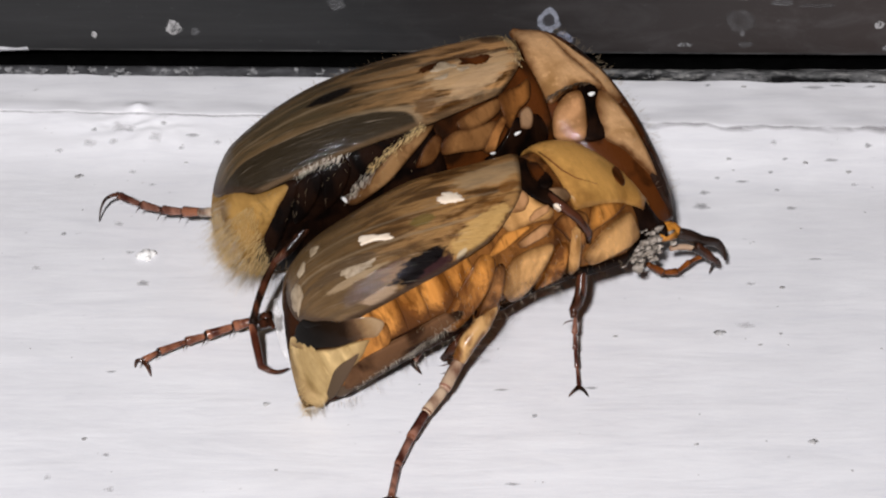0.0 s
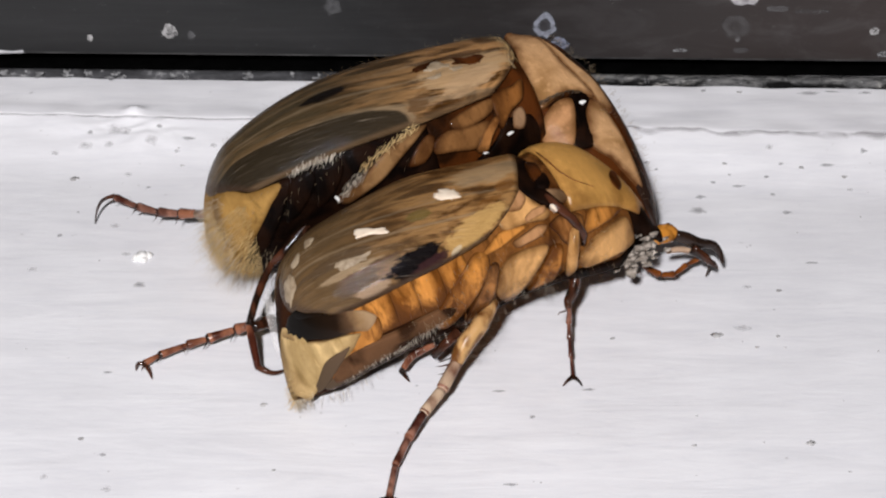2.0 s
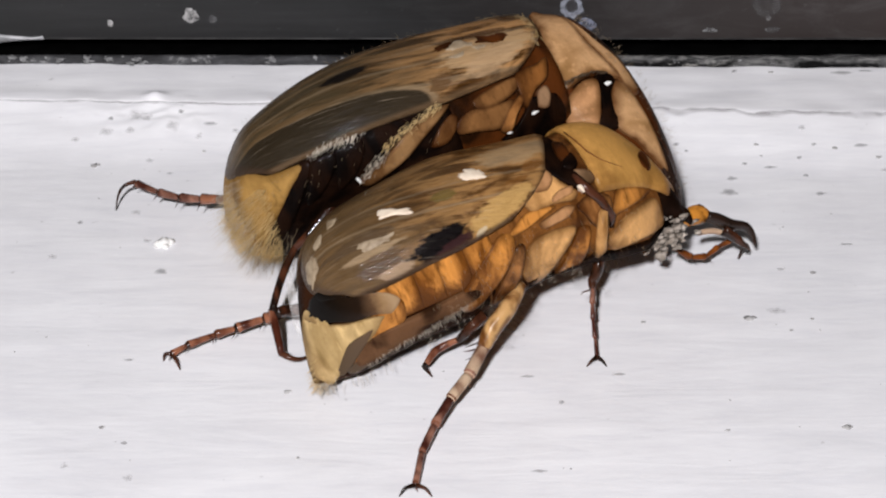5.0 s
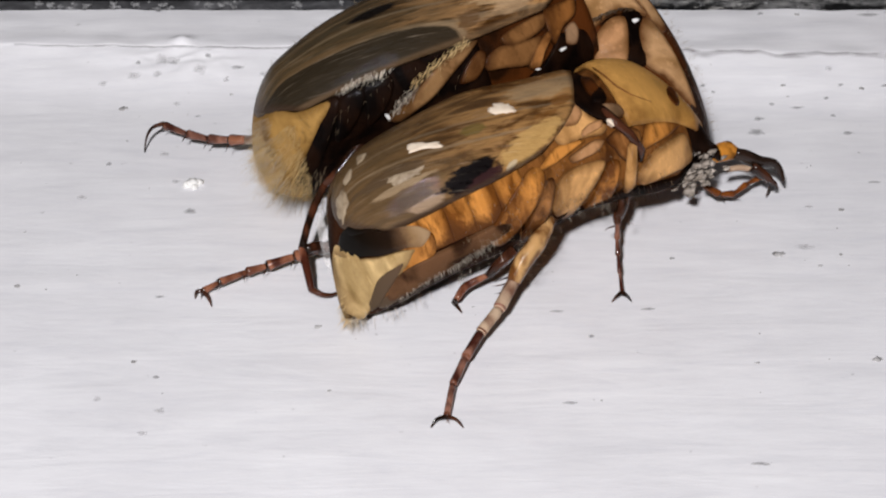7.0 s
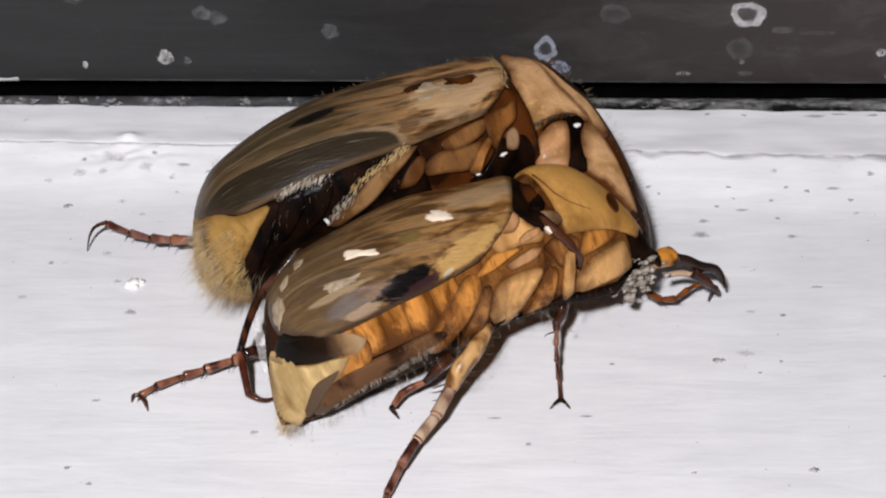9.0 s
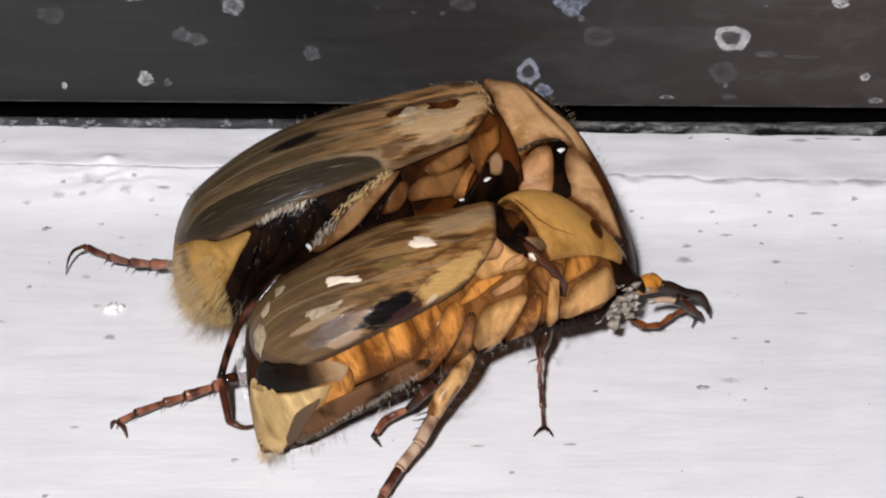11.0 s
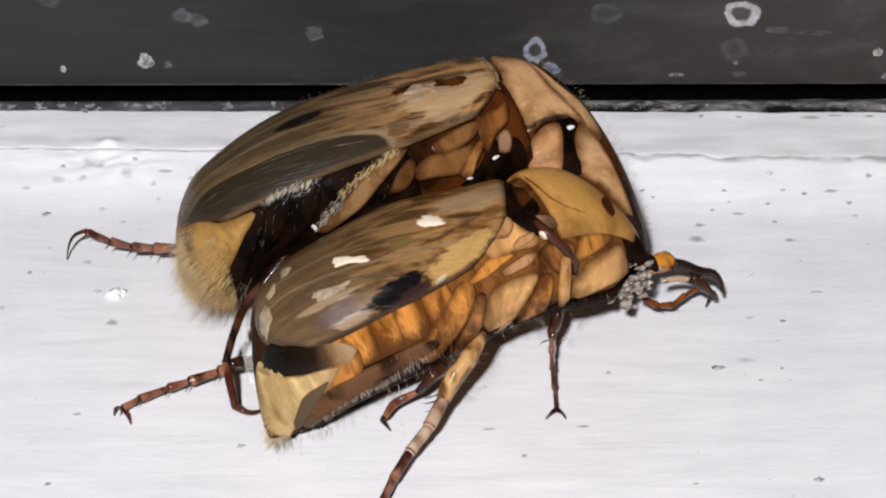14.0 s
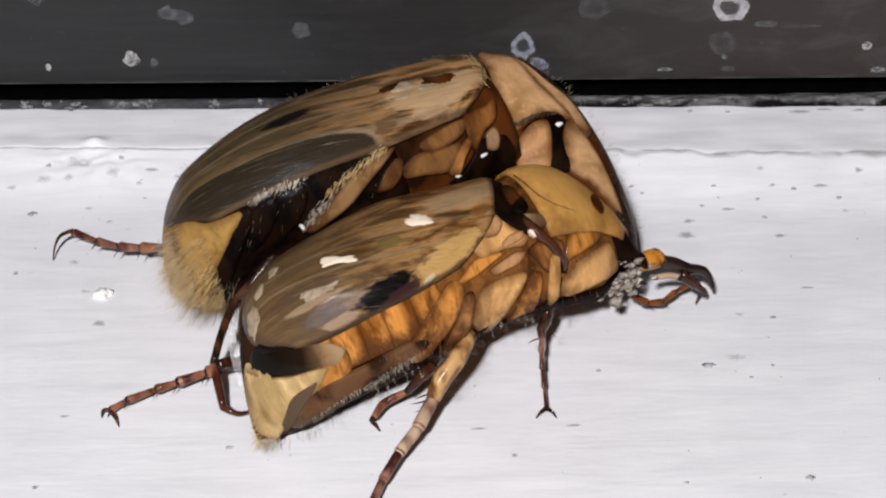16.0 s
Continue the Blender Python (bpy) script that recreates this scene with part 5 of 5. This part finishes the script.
sub("tarsus_joint", back, [(-4.21, -5.37, 0.8), (-4.11, -5.74, 0.55), (-3.99, -6.16, 0.25)], [0.08, 0.09, 0.075], M_REDLEG)
sub("claw", back, [(-4.01, -6.12, 0.25), (-3.8, -6.24, 0.2), (-3.61, -6.2, 0.14), (-3.42, -6.07, 0.12)], [0.08, 0.06, 0.045, 0.02], M_DARKLEG)
sub("spur", back, [(-4.12, -5.52, 0.8), (-3.85, -5.28, 0.72), (-3.75, -5.34, 0.6)], [0.11, 0.12, 0.03], M_DARKLEG)
flank = leg("hind_leg", A, [(-4.95, -2.16, 1.3), (-5.41, -1.68, 1.0), (-5.67, -1.45, 0.82)], [0.12, 0.11, 0.1], M_PALELEG)
tarsus(flank, [(-5.56, -1.47, 0.85), (-6.1, -1.2, 0.66), (-6.61, -0.99, 0.55), (-7.13, -0.77, 0.55), (-7.68, -0.44, 0.58)], 0.125, (M_REDLEG, M_PINKLEG, M_PINKLEG, M_PINKLEG), M_DARKLEG)
claws(flank, (-7.71, -0.42, 0.58), [([(-7.68, -0.4, 0.6), (-7.96, -0.43, 0.5), (-8.1, -0.54, 0.3), (-8.15, -0.72, 0.03)])])

# bristles
def tuft(name, root, form, count, xr, pr, length, lean, mat, r=0.010, seed=1, lift=0.05, jitter=0.35):
    part(name, form.hairs(count, xr, pr, length, lean, r, seed, lift, jitter), mat, root, kind="stuff")


part("rear_cap", FORM_A.loft(-4.59, -3.95, -0.015, 14), M_GOLD, A, "rounded golden rear end")
tuft("rear_hair", A, FORM_A, 700, (-4.59, -4.35), (60, 185), 0.28, (-1.5, -0.5, -0.9), M_HAIR, 0.003, 33, 0.03, 0.55)
tuft("rear_hair", A, FORM_A, 1300, (-4.5, -3.75), (95, 185), 0.26, (-1.5, -0.5, -0.9), M_HAIR, 0.003, 3, 0.03, 0.55)
tuft("rear_fringe", A, FORM_A, 260, (-4.59, -4.1), (60, 200), 0.62, (-1.3, -0.6, -0.8), M_PALEHAIR, 0.0032, 13, 0.03, 0.5)
tuft("under_fringe", A, FORM_A, 90, (-4.5, -3.4), (150, 200), 0.55, (-0.9, -0.5, -1.0), M_FINEHAIR, 0.004, 14, 0.03, 0.4)
tuft("flank_hair", A, FORM_A, 70, (-4.2, -0.2), (95, 125), 0.20, (-0.5, -0.3, -0.6), M_FINEHAIR, 0.003, 4, 0.05)
tuft("back_hair", A, FORM_A, 420, (-3.6, 2.6), (-40, 25), 0.20, (-0.3, 0, 0.4), M_FINEHAIR, 0.0035, 5, 0.12, 0.6)
tuft("belly_hair", B, FORM_B, 55, (-3.3, 2.4), (150, 190), 0.26, (-0.3, -0.2, -0.9), M_PALEHAIR, 0.005, 6)
part("belly_fringe", lined_hair(FORM_B, [(-2.7, 150), (-1.5, 147), (-0.4, 138)], 130, 0.13, 0.05, 0.0045, (0, -0.4, -0.3), 91, 0.05, 0.1), M_PALEHAIR, B, kind="stuff")
tuft("tail_hair", B, FORM_B, 110, (-3.69, -3.45), (90, 250), 0.24, (-1.0, 0, -0.8), M_HAIR, 0.003, 7, 0.02, 0.5)
tuft("tail_hair", B, FORM_B, 70, (-3.66, -3.3), (150, 190), 0.3, (-0.3, -0.3, -1.2), M_PALEHAIR, 0.0035, 17, 0.02, 0.4)
tuft("breast_hair", B, FORM_B, 110, (0.2, 3.4), (135, 178), 0.20, (-0.2, -0.3, -0.6), M_DARKHAIR, 0.004, 8)
tuft("side_hair", B, FORM_B, 170, (-1.2, 3.6), (100, 150), 0.16, (-0.4, -0.5, -0.4), M_FINEHAIR, 0.0035, 18, 0.06)
tuft("face_hair", FORE, FORM_C, 170, (-2.4, 2.3), (-80, 0), 0.16, (0.2, 0.4, 0.3), M_FINEHAIR, 0.0035, 9, 0.05, 0.7)


def crumbs(name, label, root, centre, spread, count, size, mat, seed):
    rng = random.Random(seed)
    c = local(root, centre) if root else Vector(centre)
    made = []
    for i in range(count):
        o = Vector((rng.gauss(0, spread[0]), rng.gauss(0, spread[1]), rng.gauss(0, spread[2])))
        made.append(blob(c + o, size * rng.uniform(0.45, 1.5), 0.6, seed + i, rng.uniform(0.3, 0.8)))
    return part(name, joined(*made), mat, root, label, kind="stuff" if root else "")


# ---------------------------------------------------------------- stains on the rail
SPOTS = [(-4.71, 3.69, 0.27, M_STAIN, 1.0, "pale round dried water spot"), (-7.1, 4.05, 0.36, M_STAIN, 0.9, ""), (-5.98, 2.86, 0.24, M_STAIN_FAINT, 0.9, "faint dried water spot"),
         (-5.62, 2.74, 0.24, M_STAIN_FAINT, 0.8, ""), (-2.82, 2.36, 0.22, M_STAIN_FAINT, 1.0, ""), (-6.97, 1.61, 0.21, M_STAIN_BRIGHT, 1.0, "small bright dried water spot"),
         (-6.43, 1.5, 0.1, M_STAIN_FAINT, 1.3, ""), (-9.0, 1.4, 0.075, M_STAIN_BRIGHT, 1.5, ""), (-9.1, 3.36, 0.32, M_STAIN_TRACE, 0.8, "barely visible dried drop"),
         (3.48, 3.88, 0.42, M_STAIN_BLUE, 1.0, "bluish dried water spot"), (4.2, 2.89, 0.38, M_STAIN_TRACE, 0.75, ""), (7.46, 2.87, 0.45, M_STAIN_RING, 0.85, "bright ring of dried water"),
         (9.99, 3.86, 0.2, M_STAIN_BRIGHT, 0.9, ""), (7.35, 1.92, 0.36, M_STAIN_TRACE, 0.9, ""), (2.52, 1.88, 0.30, M_STAIN_SNOW, 1.2, "bluish ragged ring of dried water"),
         (2.92, 1.36, 0.27, M_STAIN_BLUE, 0.7, "")]
MARKS = [(8.35, 2.44, 0.3, M_STAIN_FAINT, 0.3, ""), (9.2, 2.36, 0.5, M_STAIN_TRACE, 0.12, ""), (5.99, 1.2, 0.22, M_STAIN, 0.25, ""), (7.53, 1.22, 0.2, M_STAIN_FAINT, 0.4, ""), (11.2, 1.15, 0.2, M_STAIN, 0.5, ""),
         (10.85, 1.82, 0.13, M_STAIN_BRIGHT, 1.0, ""), (7.42, 1.55, 0.06, M_STAIN, 1.2, ""), (-0.3, 3.5, 0.07, M_STAIN_FAINT, 0.7, ""), (0.4, 3.5, 0.09, M_STAIN_FAINT, 0.5, ""), (-1.2, 3.62, 0.06, M_STAIN_TRACE, 0.9, ""),
         (3.75, 3.38, 0.08, M_STAIN_FAINT, 1.3, ""), (8.2, 3.75, 0.08, M_STAIN_FAINT, 0.7, ""), (0.9, 3.75, 0.3, M_STAIN_TRACE, 0.7, ""), (5.1, 4.2, 0.35, M_STAIN_TRACE, 0.9, "")]
for x, z, r, m, sq, lab in SPOTS + MARKS:
    stain(rail, x, z, r, m, sq, int(abs(x * 13 + z * 7)), lab)

# ---------------------------------------------------------------- crumbs and specks
crumbs("dirt_clump", "grey-white crumbs stuck under the head", B, (3.99, -3.85, 1.5), (0.30, 0.14, 0.17), 100, 0.09, M_CRUMB, 40)
crumbs("dirt_clump", "grey-white crumbs on the side of the head", B, (4.05, -3.85, 2.1), (0.09, 0.06, 0.26), 30, 0.065, M_CRUMB, 240)
# a torn, glassy wing tip beside the tail
membrane = [(-3.78, -5.5, 1.85), (-3.74, -5.8, 1.55), (-3.58, -6.3, 1.12), (-3.4, -6.65, 0.8)]
part("wing_tip", tube([local(B, p) for p in membrane], [0.04, 0.1, 0.1, 0.04], 12, 0.1, (0, -0.8, 0.6)), M_WING, B, "torn translucent wing tip")
# grime under the paint lip, with the lip's soft shade painted in
grime = ([], [], [])
for x0, x1, n in ((-11.8, -3.8, 110), (3.4, 11.8, 130)):
    gx, start = np.linspace(x0, x1, n), len(grime[0])
    for x in gx:
        k = abs(noise.noise(Vector((x * 0.9, 5.0, 2.0))))
        w = (0.05 + 0.03 * k) if x < 0 else (0.10 + 0.18 * k)
        for f in (-1.0, -0.55, -0.1, 0.15, 0.4):
            y = ridge_line(x) - 0.015 + f * w
            grime[0].append((x, y, sill_height(x, y) + 0.008))
            grime[2].append((x, f + 0.1 if f > 0 else f))
    grime[1].extend(grid_faces(n, 5, False, start))
tagged(part("grime_shade_line", grime, M_GRIMESHADE), "thin grey line of grime and painted shade along the paint ridge", "grime", kind="stuff")
lumps = [(0.0, 0.0, 0.15), (0.13, 0.05, 0.1), (-0.12, -0.04, 0.11), (0.04, -0.11, 0.09), (-0.05, 0.12, 0.08)]
bit = part("white_crumb", joined(*[blob((-6.9 + dx, -2.0 + dy, sill_height(-6.9, -2.0) + 0.02), r, 0.22, 70 + k, 0.85) for k, (dx, dy, r) in enumerate(lumps)]), M_BITGLINT, None, "small white crumb on the painted sill")
tagged(bit, category="crumb")


def sill_speck(x, y, r, seed, mat=None):
    ob = part("dirt_speck", joined(blob((x, y, sill_height(x, y)), r, 0.4, seed, 0.25), blob((x + r * 0.9, y + r * 0.3, sill_height(x, y)), r * 0.55, 0.4, seed + 1, 0.25)), mat or M_DIRT)
    return tagged(ob, "grey speck of dirt on the white sill", "dirt speck", "specks on the sill")


SPECKS = [(-8.92, 1.14, 0.1), (5.79, -4.76, 0.1), (7.37, -3.17, 0.05), (7.27, -8.21, 0.08), (-7.43, -8.11, 0.05), (-3.83, -7.06, 0.06), (8.58, 1.47, 0.06), (9.59, 1.17, 0.07), (6.74, 1.59, 0.055),
          (-10.2, -5.64, 0.05), (7.11, -4.78, 0.04), (6.61, -5.16, 0.04), (3.53, -4.87, 0.045), (-6.37, 1.61, 0.045), (4.9, -8.29, 0.045), (6.82, 1.25, 0.035), (7.42, 4.31, 0.06), (-3.5, -9.02, 0.035)]
for i, (x, y, r) in enumerate(SPECKS):
    sill_speck(x, y, r, 100 + 3 * i)


def smudge(x, y, r, material, long=1.0, seed=0):
    """A thin patch of dirt rubbed into the paint."""
    V, uv, n = [(x, y, sill_height(x, y) + 0.006)], [(0, 0)], 18
    for ring in (0.35, 0.7, 1.0):
        for k in range(n):
            a = 2 * math.pi * k / n
            q = r * ring * (1 + 0.5 * noise.noise(Vector((math.cos(a) * 1.5, math.sin(a) * 1.5, seed * 1.7))))
            px, py = x + q * math.cos(a) * long, y + q * math.sin(a)
            V.append((px, py, sill_height(px, py) + 0.006))
            uv.append((ring * math.cos(a), ring * math.sin(a)))
    ob = part("smudge", (V, [(0, 1 + k, 1 + (k + 1) % n) for k in range(n)] + grid_faces(3, n, True, 1), uv), material)
    return tagged(ob, "grey smudge rubbed into the white paint", "smudge", "smudges on the sill")


RUBBED = [(-8.7, 2.66, 0.07), (-7.03, 2.85, 0.07), (4.85, 1.64, 0.07), (5.08, 1.43, 0.05), (8.11, 1.58, 0.06), (10.17, 1.96, 0.08), (7.72, 1.17, 0.06), (6.41, 1.0, 0.06), (7.79, 0.57, 0.06), (6.05, 0.47, 0.1), (5.94, -0.08, 0.16),
          (-8.91, -1.16, 0.07), (-6.85, -3.01, 0.13), (1.69, -7.43, 0.06), (8.03, -0.15, 0.09), (-6.92, -8.58, 0.06), (6.53, 4.37, 0.07)]
STREAKED = [(-6.28, 2.48, 0.06), (9.23, 1.53, 0.06), (7.0, 0.87, 0.05), (9.21, 4.27, 0.09), (9.76, 4.34, 0.06), (2.91, -6.56, 0.05), (1.04, -6.63, 0.05), (8.29, -2.13, 0.05), (1.18, -9.43, 0.05), (4.6, -11.15, 0.06), (-7.15, -6.04, 0.05), (10.6, 4.3, 0.06)]
FAINT = [(-7.84, 2.69, 0.13), (-7.63, 1.3, 0.09), (-7.1, 0.8, 0.07), (-8.77, 2.25, 0.16), (-9.48, 2.02, 0.1), (-6.53, 2.07, 0.08), (-5.66, 2.23, 0.09), (-9.32, -2.46, 0.1), (-7.28, -1.88, 0.1), (-7.67, -0.77, 0.11), (-6.72, -9.56, 0.09), (-6.98, -10.21, 0.09), (-7.98, -9.22, 0.09),
         (6.7, -3.03, 0.08), (6.4, -4.5, 0.14), (9.66, 0.74, 0.08), (7.89, 2.08, 0.09), (-8.1, 2.75, 0.2), (-7.2, 2.4, 0.16), (-8.2, 2.3, 0.12)]
for i, (x, y, r) in enumerate(RUBBED):
    smudge(x, y, r, M_SMUDGE, 1.4, i)
for i, (x, y, r) in enumerate(STREAKED):
    smudge(x, y, r, M_SMUDGE, 3.4, i + 40)
for i, (x, y, r) in enumerate(FAINT):
    smudge(x, y, r, M_SMEAR, 1.3, i + 80)

rng = random.Random(5)
dust = []
for i in range(80):
    x, y = rng.uniform(-11, 11), rng.uniform(-9.5, 2.9)
    dust.append(blob((x, y, sill_height(x, y)), rng.uniform(0.012, 0.03), 0.4, i, 0.3, 4, 6))
tagged(part("sill_dust", joined(*dust), M_DIRT), "fine grey dust on the white sill", "dust", kind="stuff")
grit = []
for i in range(70):
    x = rng.uniform(-11.5, 11.5)
    left = x < 1.0
    y = (rng.choice((4.87, 4.9, 4.95)) if left else rng.choice((4.9, 4.95, 5.02))) + skew(x) - (0.0 if left else 0.006 * (x + 10))
    r = rng.uniform(0.04, 0.11) if left else rng.uniform(0.03, 0.06)
    grit += [blob((x + dx * r, y, rng.uniform(0.58, 0.74)), r * k, 0.7, i + 300 + 9 * q, 0.6, 5, 8) for q, (dx, k) in enumerate(((0, 1.0), (0.9, 0.6), (-0.8, 0.5)))]
tagged(part("gasket_grit", joined(*grit), M_GRIT), "pale crumbs of lime on the grimy gasket", "grit", kind="stuff")


# ---------------------------------------------------------------- what moves
def motions():
    # the front beetle draws its rear up a little during the first seconds, turning about its head; its feet stay put
    pivot = Vector((4.6, -3.0, 1.2)) * MM
    axis = Vector((0, -0.826, 0.563))
    rest = B.matrix_basis.copy()
    turns = []
    for t, d in ((0, 2.4), (0.5, 1.65), (1.0, 1.25), (1.5, 0.8), (2.0, 0.5), (3.0, 0.12), (3.7, 0.0), (16.0, 0.0)):
        turns.append((t, Matrix.Translation(Vector((0.07, 0.05, 0.07)) * MM * d / 2) @ Matrix.Translation(pivot) @ Matrix.Rotation(radians(d), 4, axis) @ Matrix.Translation(-pivot) @ rest))
    walk(B, turns)
    for foot in (hind, fore, middle):
        walk(foot, [(t, m.inverted() @ rest) for t, m in turns])
    slide = Vector((-0.26, 0.2, 0.0)) * MM
    easing = {0: 1.0, 0.5: 0.9, 1.0: 0.8, 1.5: 0.7, 2.0: 0.6, 3.0: 0.45, 3.7: 0.38, 16.0: 0.0}
    steps = [(t, m.inverted() @ Matrix.Translation(slide * easing[t]) @ rest) for t, m in turns[:-1]]
    walk(far_leg, steps + [(5.8, Matrix.Identity(4)), (16.0, Matrix.Identity(4))])
    # the rear beetle sinks back a little, its hind feet staying where they stand
    sway = [(t, Matrix.Translation(Vector((0.155, -0.035, -0.05)) * MM * k)) for t, k in ((0, 1.0), (0.5, 0.8), (1.0, 0.6), (1.5, 0.45), (2.0, 0.33), (3.0, 0.2), (3.7, 0.15), (5.8, 0), (16, 0))]
    walk(A, [(t, m @ POSE_A) for t, m in sway])
    for foot in (flank, back):
        walk(foot, [(t, POSE_A.inverted() @ m.inverted() @ POSE_A) for t, m in sway])
    # the rear beetle's bent fore body settles: it turns back about its neck
    neck = Vector(NECK) * MM
    still = POSE_A.inverted()
    walk(FORE, [(t, still @ Matrix.Translation(neck + Vector((-0.05, 0.06, 0.09)) * MM * k) @ Matrix.Rotation(radians(4.5 * k), 4, axis) @ Matrix.Translation(-neck) @ POSE_C)
                for t, k in ((0, 1.0), (0.5, 0.75), (1.0, 0.55), (1.5, 0.38), (2.0, 0.25), (3.0, 0.08), (3.7, 0), (16, 0))])
    # its middle foot draws in, its tucked leg reaches out
    back_turn = rest.to_3x3().inverted()
    reach = ((0, 0.25, -0.5), (0.5, 0.25, -0.45), (1.0, 0.2, -0.25), (1.5, 0.17, -0.2), (2.0, 0.2, -0.12), (3.0, 0.27, -0.03), (3.7, 0.28, 0), (5.8, 0, 0), (16, 0, 0))
    for ob, share in [(f, 1.0) for f in mid_foot] + [(knuckle, 0.9)]:
        walk(ob, [(t, Matrix.Translation(back_turn @ Vector((x, y, 0)) * share * MM)) for t, x, y in reach])
    for ob in (tuck_foot, tuck_claw):
        walk(ob, [(t, Matrix.Translation(back_turn @ Vector((0.05 * k, 0.45 * k, 0.25 * k)) * MM)) for t, k in ((0, 1.0), (1.0, 0.75), (2.0, 0.5), (3.0, 0.35), (3.7, 0.2), (5.8, 0), (16, 0))])


motions()
